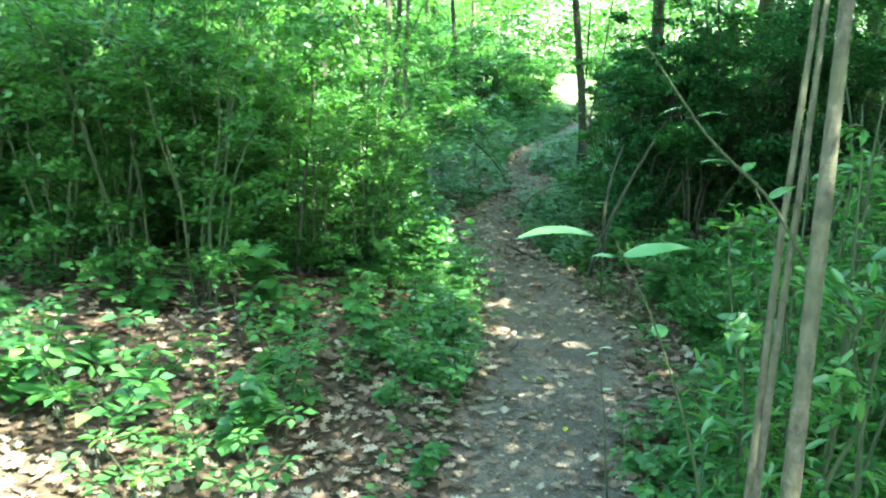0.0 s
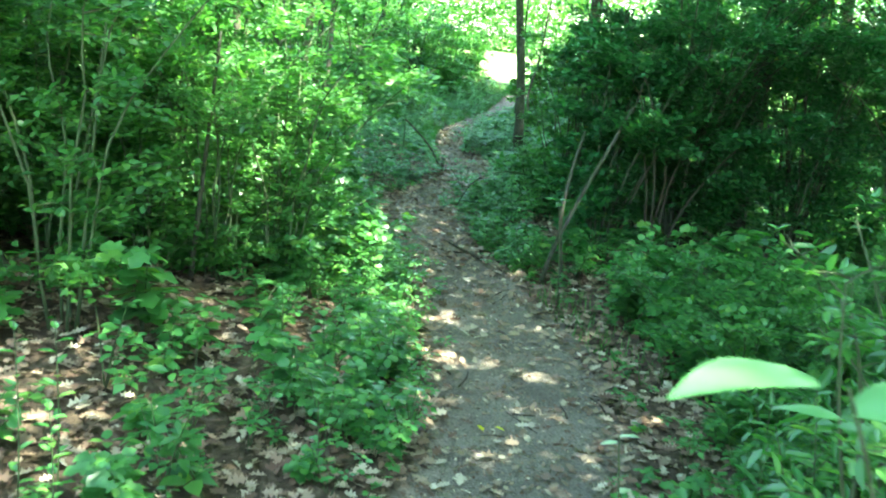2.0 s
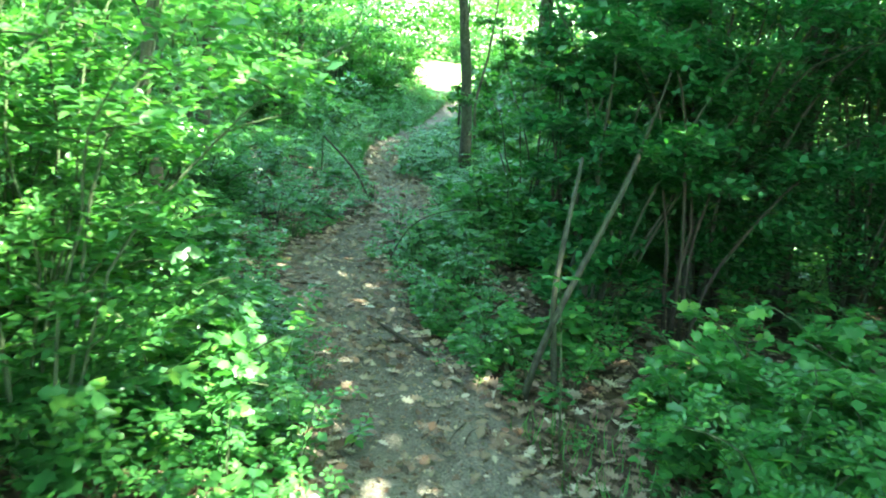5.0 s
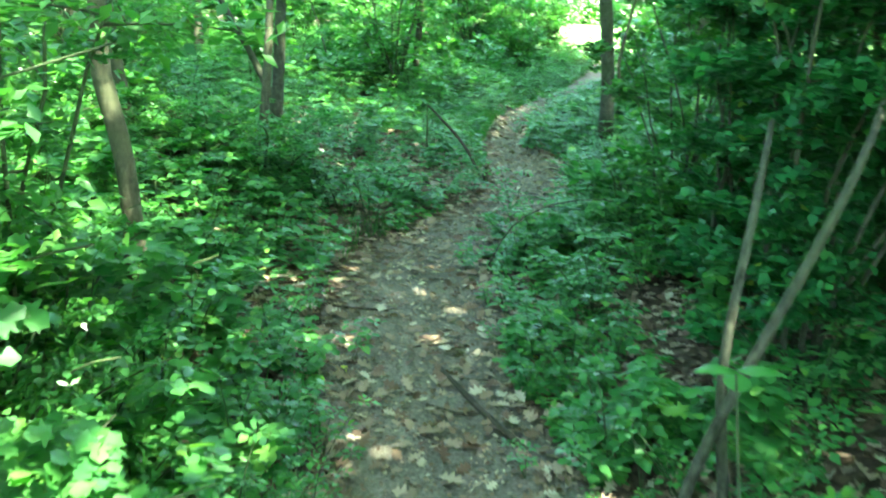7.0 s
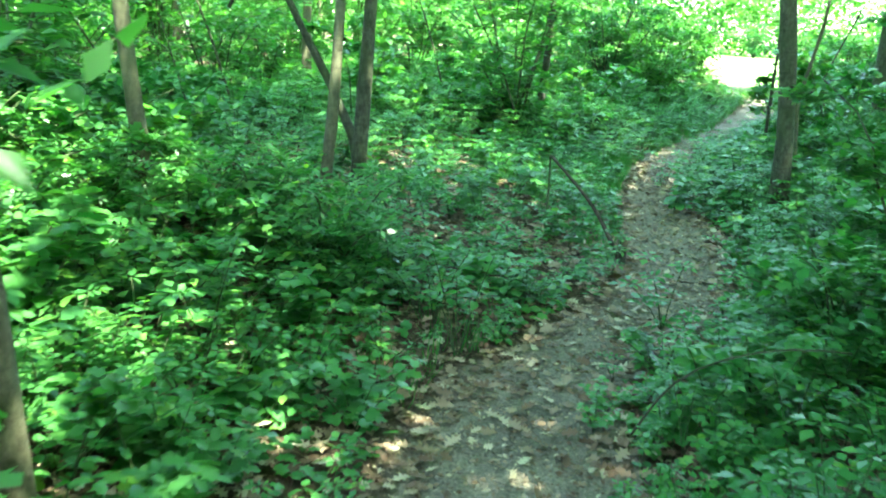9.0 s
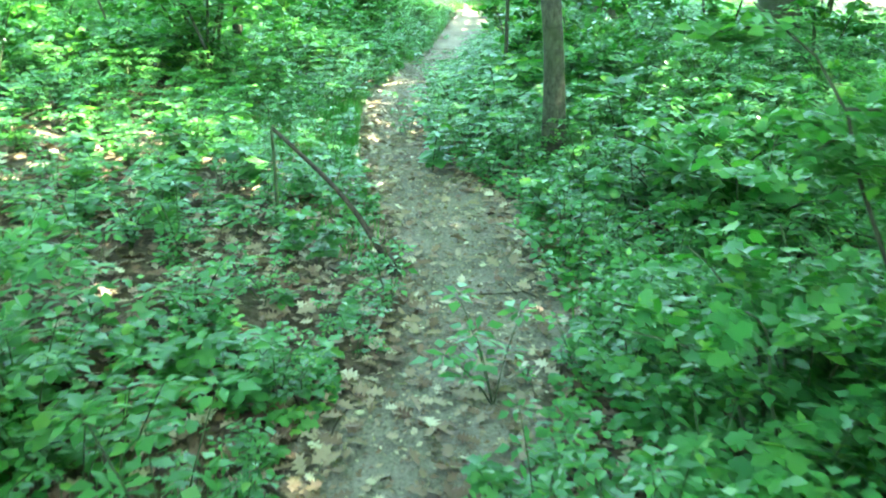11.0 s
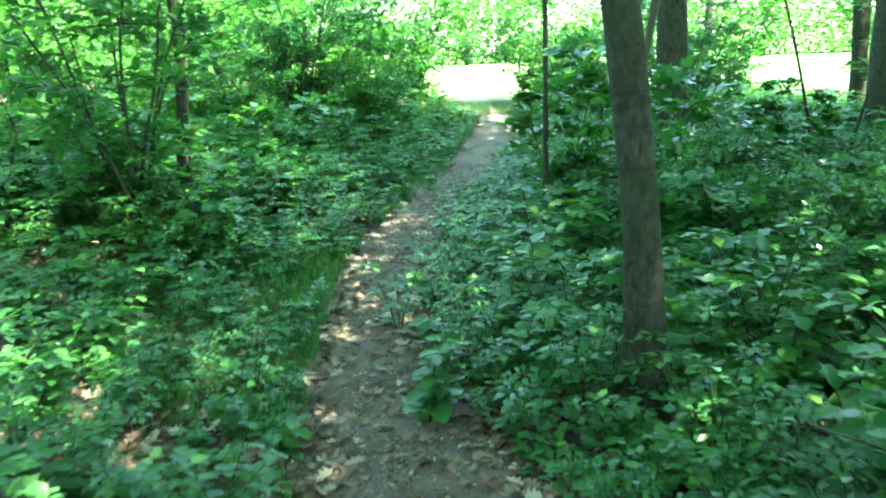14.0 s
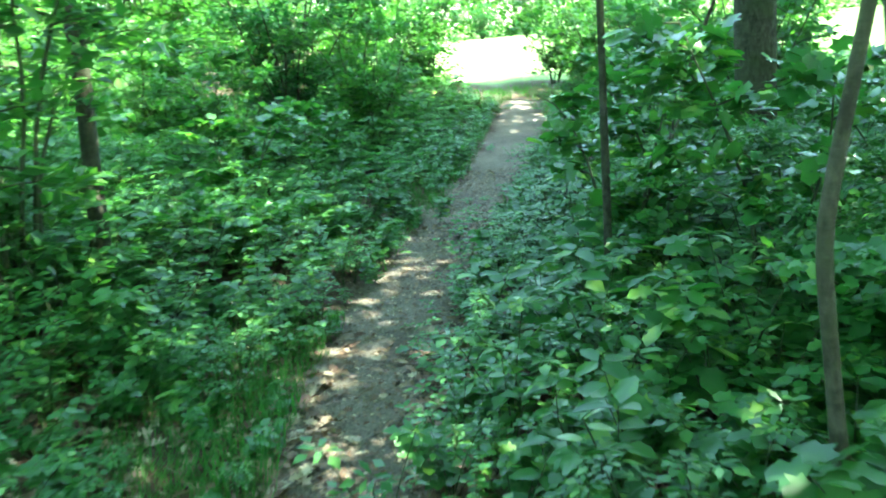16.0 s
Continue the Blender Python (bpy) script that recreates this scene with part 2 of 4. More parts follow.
def tube(points, radii, sides=7):
    """A tapering limb along points."""
    p = np.asarray(points, float)
    r = np.asarray(radii, float)
    t = unit(np.gradient(p, axis=0))
    a = unit(np.cross(t, np.where(np.abs(t[:, 0:1]) > 0.9, [[0, 1, 0]], [[1, 0, 0]])))
    b = np.cross(t, a)
    ang = np.linspace(0, 2 * np.pi, sides, endpoint=False)
    ring = p[:, None] + r[:, None, None] * (np.cos(ang)[None, :, None] * a[:, None] + np.sin(ang)[None, :, None] * b[:, None])
    i, j = np.meshgrid(np.arange(len(p) - 1), np.arange(sides), indexing="ij")
    jn = (j + 1) % sides
    f = np.stack([i * sides + j, i * sides + jn, (i + 1) * sides + jn, (i + 1) * sides + j], -1).reshape(-1, 4)
    v = np.concatenate([ring.reshape(-1, 3), p[:1], p[-1:]])
    n, js = len(p) * sides, np.arange(sides)
    caps = np.concatenate([np.stack([(js + 1) % sides, js, np.full(sides, n)], -1), np.stack([n - sides + js, n - sides + (js + 1) % sides, np.full(sides, n + 1)], -1)])
    return v, [f, caps]


def joined(pieces):
    vs, quads, tris, n = [], [], [], 0
    for v, fs in pieces:
        vs.append(v)
        for f in fs:
            (quads if f.shape[1] == 4 else tris).append(f + n)
        n += len(v)
    return np.concatenate(vs), [np.concatenate(q) for q in (quads, tris) if q]


def curve(points, n=14):
    """A smooth line through points."""
    p = np.asarray(points, float)
    s = np.concatenate([[0], np.cumsum(np.linalg.norm(np.diff(p, axis=0), axis=1))])
    q = np.linspace(0, s[-1], n)
    out = np.stack([np.interp(q, s, p[:, k]) for k in range(3)], -1)
    for _ in range(2):
        out[1:-1] = (out[:-2] + 2 * out[1:-1] + out[2:]) / 4
    return out


def part(name, data, mat, parent, label="", smooth_shade=False):
    ob = new(name, mesh_of(name, *data, mat, smooth_shade))
    ob.parent = parent
    return tagged(ob, label)


def thing(name, data, mat, label, category, group="", at=None, smooth_shade=False, kind=""):
    ob = new(name, mesh_of(name, *data, mat, smooth_shade) if data is not None else None)
    if at is not None:
        ob.location = at
    return tagged(ob, label, category, group, kind)


def scatter_dirs(n, up=0.8, spread=0.5):
    """Leaf normals that mostly face the sky, and random headings across them."""
    nrm = unit(np.c_[rng.normal(0, spread, n), rng.normal(0, spread, n), np.full(n, up)])
    h = rng.uniform(0, 2 * np.pi, n)
    al = np.c_[np.cos(h), np.sin(h), rng.normal(-0.15, 0.25, n)]
    return al, nrm


# ---- ground: one sheet to the horizon ----
def grown(lo, hi, step, far):
    core = np.arange(lo, hi + step / 2, step)
    out, g = [hi], step
    while out[-1] < far:
        g *= 1.28
        out.append(out[-1] + g)
    low, g = [lo], step
    while low[-1] > -far:
        g *= 1.28
        low.append(low[-1] - g)
    return np.array(low[:0:-1] + list(core) + out[1:])


def build_ground():
    xs, ys = grown(-5, 7, 0.085, 1800), grown(-2, 30, 0.085, 1800)
    X, Y = np.meshgrid(xs, ys)
    Z = ground_z(X, Y)
    off = np.abs(X - axis(Y)) - half(Y)
    local = (np.abs(X) < 12) & (Y < 35) & (Y > -8)
    Z = Z + np.where(local, rng.normal(0, 0.006, X.shape), 0)
    v = np.stack([X, Y, Z], -1).reshape(-1, 3)
    ny, nx = X.shape
    i, j = np.meshgrid(np.arange(ny - 1), np.arange(nx - 1), indexing="ij")
    f = np.stack([i * nx + j, i * nx + j + 1, (i + 1) * nx + j + 1, (i + 1) * nx + j], -1).reshape(-1, 4)
    me = mesh_of("ground", v, [f], FLOOR, True)
    mask = np.zeros((len(v), 4), np.float32)
    wob = 0.14 * wave(X * 2.3, Y * 2.3)
    mask[:, 0] = (1 - smooth(-0.20, 0.24, off + wob)).ravel()
    mask[:, 1] = field_mask(X, Y).ravel()
    mask[:, 3] = 1
    at = me.color_attributes.new("kind_mask", "FLOAT_COLOR", "POINT")
    at.data.foreach_set("color", mask.ravel())
    return tagged(new("ground", me), "brown forest floor with a trodden dirt trail and grass field", "ground", kind="structure")


ground = build_ground()


# ---- trees ----
def crown_mesh(name, radius, tall, clumps, per, size, mat, seed, flat=0.55):
    r = np.random.default_rng(seed)
    c = unit(r.normal(0, 1, (clumps, 3))) * (r.uniform(0.25, 1, (clumps, 1)) ** 0.5) * [radius, radius, tall]
    at = np.repeat(c, per, 0) + r.normal(0, 1, (clumps * per, 3)) * [0.55, 0.55, 0.55 * flat]
    n = len(at)
    nrm = unit(np.c_[r.normal(0, .5, n), r.normal(0, .5, n), np.full(n, .9)])
    h = r.uniform(0, 2 * np.pi, n)
    al = np.c_[np.cos(h), np.sin(h), r.normal(-.2, .3, n)]
    s = r.uniform(.7, 1.25, n) * size
    return mesh_of(name, *leaves(at, al, nrm, s, s * .62, DIAMOND), mat)


CROWNS = [crown_mesh("crown", 2.9, 2.2, 92, 58, 0.20, CROWN, 100 + i) for i in range(4)]
YOUNG = [crown_mesh("crown", 1.25, 2.0, 46, 34, 0.12, SHRUB, 200 + i, 0.35) for i in range(4)]


def limbs_of(top, span, count, r0, seed):
    r = np.random.default_rng(seed)
    out = []
    for k in range(count):
        a, e = r.uniform(0, 6.28), r.uniform(.3, .9)
        p0 = np.array(top) - [0, 0, r.uniform(0, span)]
        d = np.array([math.cos(a) * (1 - e * .5), math.sin(a) * (1 - e * .5), e])
        L = r.uniform(.8, 1.6) * span * .45
        out.append(tube(curve([p0, p0 + d * L * .5, p0 + d * L + [0, 0, .15 * L]], 6), np.linspace(r0, r0 * .25, 6), 5))
    return joined(out)


def tree(line, radius, label, bark=BARK, crown=0, crown_at=None, scale=1.0, seed=0, sides=14, young=False, flare=1.25, name="tree"):
    """line: points of the trunk from the ground up."""
    p = curve(line, 64)
    s = np.linspace(0, 1, len(p))
    r = radius * (1 - 0.62 * s) * (1 + (flare - 1) * np.exp(-s * len(p) / 5))
    r *= 1 + 0.05 * np.sin(s * 37 + seed)
    root = tagged(new(name), label, "tree")
    base = p[0].copy()
    root.location = base
    part("trunk", tube(p - base - [0, 0, 0.05] * (s[:, None] < .01), r, sides), bark, root, smooth_shade=True)
    top = p[-1] - base
    part("limbs", limbs_of(top, 3.0 if not young else 1.6, 6, radius * .4, seed + 5), bark, root, smooth_shade=True)
    c = new("crown", (YOUNG if young else CROWNS)[crown % 4])
    c.parent = root
    c.location = top + np.array(crown_at if crown_at is not None else (0, 0, .3))
    c.scale = (scale,) * 3
    c.rotation_euler = (0, 0, seed * 1.3)
    return root


def gz(x, y):
    return float(ground_z(x, y))


def base(x, y, *more):
    return [(x, y, gz(x, y) - 0.03), *more]


tree(base(2.38, 15.5, (2.35, 15.5, .7), (2.27, 15.5, 1.4), (2.12, 15.5, 2.4), (1.95, 15.5, 3.6), (1.6, 15.6, 8.5)), 0.074, "straight grey-barked young tree beside the trail bend", crown=0, seed=1, name="tree")
tree(base(-0.64, 9.5, (-0.62, 9.45, .42), (-0.645, 9.45, .80), (-0.68, 9.45, .98), (-0.74, 9.45, 1.13), (-0.74, 9.45, 1.3), (-.71, 9.45, 1.5), (-.66, 9.45, 2.2), (-0.8, 9.6, 5), (-.9, 9.7, 7.5)), 0.042, "slender grey tree with an S-shaped kink in its trunk", BARK_PALE, 1, seed=2, scale=.45)
tree(base(-0.72, 12.2, (-0.65, 12.2, .9), (-0.62, 12.2, 1.5), (-0.62, 12.2, 6)), 0.032, "thin straight grey sapling trunk in the undergrowth", BARK_PALE, 2, seed=3, scale=.6)
tree(base(-.9, 13.7, (-.87, 13.7, .9), (-.84, 13.7, 1.6), (-.8, 13.8, 7)), 0.05, "grey tree forked low with a leaning dark limb", BARK, 3, seed=4, scale=.9)
tree(base(-.88, 13.8, (-.97, 13.8, .65), (-1.16, 13.8, 1.02), (-1.38, 13.8, 1.4), (-1.9, 13.8, 2.4)), 0.038, "dark leaning tree stem beside a forked tree", BARK, 1, seed=5, scale=.4)
tree(base(-1.52, 11.9, (-1.56, 11.9, .6), (-1.66, 11.9, 1.35), (-1.9, 11.9, 4), (-2, 12, 7)), 0.045, "pale-barked tree standing in leafy undergrowth", BARK_PALE, 0, seed=6, scale=.9)
tree(base(0.0, 19.9, (.05, 19.9, .8), (.10, 19.9, 1.6), (-.08, 19.9, 3.1), (-.3, 20, 8)), 0.056, "straight dark grey young tree in undergrowth", BARK, 2, seed=7, scale=.9)
tree(base(2.77, 18.5, (2.77, 18.5, .6), (2.77, 18.5, 1.7), (2.7, 18.5, 5)), 0.021, "thin dark sapling stem beside the trail", BARK, 3, seed=8, young=True, scale=.7)
tree(base(4.73, 20.9, (4.70, 20.9, 2), (4.6, 20.9, 5), (4.4, 20.9, 10)), 0.155, "broad dark-barked tree trunk near the wood edge", BARK, 0, seed=9)
tree(base(7.2, 20.9, (7.15, 20.9, 2), (7.1, 20.9, 5), (7.0, 20.9, 10)), 0.24, "thick grey tree trunk near the wood edge", BARK, 1, seed=10, flare=1.5)
tree(base(2.70, 16.3, (2.63, 16.3, .5), (2.58, 16.3, .95), (2.63, 16.3, 1.23), (2.70, 16.3, 1.6), (2.9, 16.4, 4)), 0.022, "thin bent sapling beside a larger trunk", BARK_PALE, 2, seed=11, young=True, scale=.6)
tree(base(3.75, 9.9, (3.75, 9.9, 2), (3.8, 9.9, 6)), 0.09, "dark tree trunk inside a dense shrub", BARK, 3, seed=12, crown_at=(0, 0, 1.5))
# stems at the start of the trail
tree(base(.95, 2.1, (.97, 2.2, .87), (1.06, 2.5, 2.17), (1.2, 2.9, 4.2)), 0.028, "slim leaning pale stem of a young tree cluster", BARK_PALE, 0, seed=13, young=True, scale=.8, flare=1.1)
tree(base(.95, 2.42, (.98, 2.5, .7), (1.05, 2.7, 1.4), (1.15, 2.92, 2.15), (1.3, 3.3, 3.8)), 0.014, "thin leaning stem in a young tree cluster", BARK_PALE, 1, seed=14, young=True, scale=.6, flare=1.1)
tree(base(.93, 2.3, (.98, 2.45, 1.1), (1.05, 2.6, 1.75), (1.11, 2.75, 2.2), (1.3, 3.0, 3.6)), 0.013, "thin pale stem in a young tree cluster", BARK_PALE, 2, seed=15, young=True, scale=.6, flare=1.1)

# the wood around: trunks scattered off the trail and out of the field
# first, trees added at the right, mostly out of view, to shade the trail
for k, (x, y, H, sc) in enumerate([(7.2, 12.2, 8.0, 1.15), (7.4, 15.2, 8.5, 1.1), (8.4, 17.9, 8.0, 1.15), (6.2, 10.6, 8.5, 1.0), (9.4, 20.4, 8.5, 1.2), (5.2, 2.2, 7.5, .70), (6.7, 5.4, 8.0, .72), (5.3, 7.7, 8.0, 1.1), (5.2, -.6, 7.5, .62)]):
    tree(base(x, y, (x, y + .1, 2.5), (x - .3, y, H)), .11, "added grey-barked tree whose broad crown shades the trail", BARK, k, seed=40 + k, scale=sc, sides=10, crown_at=(-.6, 0, .2))
# more added trees, crowns pushed aside to shade the thicket and far trail
for k, (x, y, H, sc, off) in enumerate([(-2.7, 1.0, 8.0, .66, (1.9, 2.4, .2)), (2.4, .7, 7.6, .55, (-1.1, 1.8, .2)), (3.5, 2.6, 7.8, .30, (-.8, .9, .2)), (8.3, 23.2, 8.5, 1.1, (-.6, 0, .2))]):
    tree(base(x, y, (x, y + .1, 2.5), (x + off[0] * .2, y + off[1] * .2, H)), .12, "added grey-barked tree whose offset crown shades thicket and trail", BARK, k, seed=60 + k, scale=sc, sides=10, crown_at=off)
placed = [(-2.7, 1.0), (8.3, 23.2), (5.3, 7.7), (4.7, -.3), (7.2, 12.2), (7.4, 15.2), (8.4, 17.9), (6.2, 10.6), (9.4, 20.4), (4.9, 2.4), (5, 5.2), (2.33, 15.45), (-.7, 9.75), (0.09, 19.95), (4.5, 20.6), (7.2, 20.9), (-1, 15.6), (-2.25, 13.6)]
wr = np.random.default_rng(5)
tries = 0
while len(placed) < 92 and tries < 9000:
    tries += 1
    x, y = wr.uniform(-20, 20), wr.uniform(-10, 44)
    if field_mask(x, y) > 0.1 or (x > 1.6 and y > 29.5) or abs(x - axis(y)) < (3.4 if y < 9 else 2.6) or min((x - a) ** 2 + (y - b) ** 2 for a, b in placed) < 4.2:
        continue
    if y > 4 and y < 22 and -3.2 < x - axis(y) < 5 and wr.random() < 0.75:
        continue
    if x < axis(y) - 2.6 and wr.random() < .35:
        continue
    placed.append((x, y))
    r0 = wr.uniform(.04, .13)
    lean = wr.normal(0, .35, 2) - [.2, 0]
    H = wr.uniform(6, 9)
    # crowns 4.6 to 9 m right of the trail are enlarged to shade it
    tree(base(x, y, (x + lean[0] * .15, y + lean[1] * .15, 2), (x + lean[0], y + lean[1], H)), r0, "slender grey-barked woodland tree with a leafy crown", BARK_PALE if wr.random() < .3 else BARK, len(placed), seed=len(placed), sides=9, scale=wr.uniform(1.1, 1.35) if 4.6 < x - axis(y) < 9 else wr.uniform(.55, .8))


# ---- shrubs ----
def shrub_data(height, spread, stems, leaves_n, size, seed, droop=0.3, low=0.15, width=.55, shape=None, wood_r=.0085):
    r = np.random.default_rng(seed)
    wood, at, al = [], [], []
    per = leaves_n // (stems * 7)
    for k in range(stems):
        a = 2 * np.pi * (k + r.uniform(0, .8)) / stems
        R, h = spread * r.uniform(.35, 1), height * r.uniform(.6, 1)
        o = np.array([math.cos(a), math.sin(a), 0])
        p = curve([o * .06, o * R * .35 + [0, 0, h * .5], o * R * .75 + [0, 0, h * .85], o * R * (1 + droop) + [0, 0, h * (1 - droop * .3)]], 10)
        p[1:] += r.normal(0, .03 * height, p[1:].shape) * [1, 1, .3]
        p = curve(p, 10)
        wood.append(tube(p, np.linspace(wood_r * height ** .7, .003, 10), 5))
        for j in range(7):
            s = r.uniform(low, 1) * 9
            i = min(int(s), 8)
            q = p[i] + (p[i + 1] - p[i]) * (s - i)
            b = r.uniform(0, 6.28)
            d = np.array([math.cos(b), math.sin(b), r.uniform(-.1, .35)])
            L = r.uniform(.18, .45) * spread
            e = q + d * L
            wood.append(tube(curve([q, q + d * L * .5 + [0, 0, .03], e], 4), [.005, .004, .003, .002], 4))
            t = r.uniform(.1, 1.15, (per, 1))
            at.append(q + d * L * t + r.normal(0, .05 * spread + .01, (per, 3)) * [1, 1, .55])
            al.append(d + r.normal(0, .7, (per, 3)) * [1, 1, .5])
    at, al = np.concatenate(at), np.concatenate(al)
    n = len(at)
    nrm = unit(np.c_[r.normal(0, .42, n), r.normal(0, .42, n), np.full(n, .9)])
    s = r.uniform(.65, 1.3, n) * size
    return joined(wood), leaves(at, al, nrm, s, s * width, shape or (DIAMOND if leaves_n > 1500 else OVATE))


SPLIT_STEP = 10 * 5 + 2 + 7 * (4 * 4 + 2)


def shrub_kind(name, label, group, mat, at, split=False, **kw):
    w, lv = shrub_data(**kw)
    if split:
        root = thing(name, None, STEM, label, "shrub", group, at)
        per = 10 * 5 + 2
        r = np.random.default_rng(kw["seed"])
        for k in range(kw["stems"]):
            v = w[0][k * SPLIT_STEP:k * SPLIT_STEP + per]
            fq, ft = tube(np.c_[np.zeros(10), np.zeros(10), np.arange(10.)], np.ones(10), 5)[1]
            part("stem", (v, [fq, ft]), STEM, root)
        part("leaves", lv, mat, root)
        return root
    root = thing(name, w, STEM, label, "shrub", group, at)
    part("leaves", lv, mat, root)
    return root


def sow(protos, spots, seed, smin=.8, smax=1.25):
    """Copies of the prototypes over the spots (x, y); the first ones move there themselves."""
    r = np.random.default_rng(seed)
    for k, (x, y) in enumerate(spots):
        s = r.uniform(smin, smax)
        m = Matrix.LocRotScale((x, y, gz(x, y) - .02), Euler((r.normal(0, .05), r.normal(0, .05), r.uniform(0, 6.28))), (s, s, s * r.uniform(.85, 1.15)))
        if k < len(protos):
            protos[k].matrix_basis = m
        else:
            pr = protos[k % len(protos)]
            sc = pr.scale.copy()
            pr.scale = (1, 1, 1)
            c = copy_thing(pr, Matrix.Identity(4))
            c.matrix_basis = m
            pr.scale = sc


def spots_in(n, box, ok, seed, gap=0.0):
    r = np.random.default_rng(seed)
    out, t = [], 0
    while len(out) < n and t < n * 60:
        t += 1
        x, y = r.uniform(box[0], box[1]), r.uniform(box[2], box[3])
        if ok(x, y) and (gap == 0 or all((x - a) ** 2 + (y - b) ** 2 > gap * gap for a, b in out)):
            out.append((x, y))
    return out


def off_trail(x, y):
    return abs(x - axis(y)) - half(y)


# thicket of leafy stems beside the start of the trail
thick = [shrub_kind("thicket_shrub", "tall leafy green shrub in a dense thicket", "thicket shrubs", SHRUB, (0, 0, 0), height=2.7, spread=.85, stems=7, leaves_n=4600, size=.054, seed=300 + i, low=.08, wood_r=.0045) for i in range(4)]
sow(thick, spots_in(62, (-5.2, -.5, 5.5, 10.2), lambda x, y: x < -.55 - .42 * max(0, 6.9 - y) - .45 * max(0, y - 8.3) and not (x > -1.5 and y > 8.4), 31, .36), 32, .7, 1.15)
# shrubs of the wood behind
wood = [shrub_kind("woodland_shrub", "spreading woodland shrub with bright green leaves", "woodland shrubs", SHRUB, (0, 0, 0), height=2.0, spread=1.0, stems=8, leaves_n=2400, size=.085, seed=320 + i) for i in range(5)]
sow(wood, spots_in(90, (-16, 17, 10, 40), lambda x, y: off_trail(x, y) > (1.5 if y > 17 else 2.4) and field_mask(x, y) < .1 and not (x > 2 and y > 30) and not (x > 4.6 and y > 17) and not (y < 16 and -2.6 < x < 4.5) and not (-2.5 < x < 5 and y < 19), 33, .8), 34, .7, 1.5)
wood2 = [shrub_kind("tall_shrub", "tall woodland shrub with layered green leaves", "tall woodland shrubs", SHRUB, (0, 0, 0), height=4.2, spread=1.5, stems=9, leaves_n=3200, size=.11, seed=340 + i) for i in range(4)]
sow(wood2, spots_in(52, (-20, 20, 12, 46), lambda x, y: off_trail(x, y) > 3.2 and field_mask(x, y) < .1 and not (x > 1.5 and y > 27.5) and not (x > 5 and y > 21) and not (y < 24 and -4 < x < 7) , 35, 1.3), 36, .8, 1.5)
sow([copy_thing(wood2[0], Matrix.Identity(4)), copy_thing(wood2[1], Matrix.Identity(4))], spots_in(26, (-11, 9, -8, 11), lambda x, y: (x > 4.7 if x > 0 else x < -4) and not (1 < x < 5.5 and 7.5 < y), 37, 1.2), 38, .7, 1.1)

# the dark dense shrub beside the trail
w, lv = shrub_data(height=3.6, spread=1.5, stems=34, leaves_n=52000, size=.055, seed=400, droop=.3, low=.12)
dark = thing("dense_shrub", w, BARK, "large dense dark green shrub overhanging the trail side", "shrub", at=(3.15, 9.85, gz(3.15, 9.85) - .02))
part("leaves", lv, DARK, dark)
o = np.array(dark.location)
part("leaning_stem", tube(curve([(1.42, 8.2, -.10), (1.46, 8.2, .15), (1.55, 8.2, .42), (1.64, 8.2, .65), (1.76, 8.22, .93), (1.92, 8.4, 1.15), (2.15, 8.8, 1.4)], 16) - o, np.linspace(.020, .010, 16), 9), BARK, dark, "bare leaning grey stem", True)
part("leaning_stem", tube(curve([(1.60, 8.22, -.10), (1.57, 8.22, .15), (1.51, 8.22, .46), (1.54, 8.24, .75), (1.60, 8.36, .95), (1.75, 8.75, 1.15)], 14) - o, np.linspace(.019, .010, 14), 9), BARK, dark, "bare leaning grey stem", True)
w, lv = shrub_data(height=2.4, spread=.75, stems=10, leaves_n=14000, size=.058, seed=403, droop=.15, low=.08, width=.7)
over = thing("overhanging_shrub", w, BARK, "leafy shrub overhanging the edge of the dirt trail", "shrub", at=(2.15, 9.25, gz(2.15, 9.25) - .02))
part("leaves", lv, DARK, over)
w, lv = shrub_data(height=2.9, spread=.72, stems=12, leaves_n=14000, size=.058, seed=404, droop=.12, low=.08, width=.65)
over2 = thing("overhanging_shrub", w, BARK, "tall leafy shrub crowding the trail side", "shrub", at=(2.3, 10.5, gz(2.3, 10.5) - .02))
part("leaves", lv, DARK, over2)
w, lv = shrub_data(height=2.3, spread=.52, stems=9, leaves_n=6500, size=.052, seed=406, droop=.15, low=.08, width=.65, wood_r=.006)
over4 = thing("overhanging_shrub", w, BARK, "light green leafy shrub crowding the trail side", "shrub", at=(2.15, 11.35, gz(2.15, 11.35) - .02))
part("leaves", lv, SHRUB, over4)
w, lv = shrub_data(height=2.5, spread=.95, stems=5, leaves_n=9000, size=.058, seed=405, droop=.25, low=.5, width=.65)
over3 = thing("overhanging_shrub", w, TWIG, "leafy shrub arching over bare leaning stems", "shrub", at=(2.65, 9.1, gz(2.65, 9.1) - .02))
part("leaves", lv, DARK, over3)
w, lv = shrub_data(height=3.6, spread=1.6, stems=20, leaves_n=22000, size=.06, seed=401, droop=.35, low=.2)
dark2 = thing("dense_shrub", w, BARK, "dense dark green shrub behind a larger one", "shrub", at=(5.2, 9.2, gz(5.2, 9.2) - .02))
part("leaves", lv, DARK, dark2)
copy_thing(dark2, pose(5.6, 7.7, gz(5.6, 7.7) - .02, 0, 0, 130))
copy_thing(dark2, pose(6.6, 12.4, gz(6.6, 12.4) - .02, 0, 0, 250))
w, lv = shrub_data(height=3.2, spread=1.5, stems=14, leaves_n=9000, size=.08, seed=402, droop=.3, low=.1)
dark3 = thing("dense_shrub", w, BARK, "dense dark shrub at the wood edge by the field", "shrub", at=(1.0, 26.0, gz(1.0, 26.0) - .02))
part("leaves", lv, DARK, dark3)

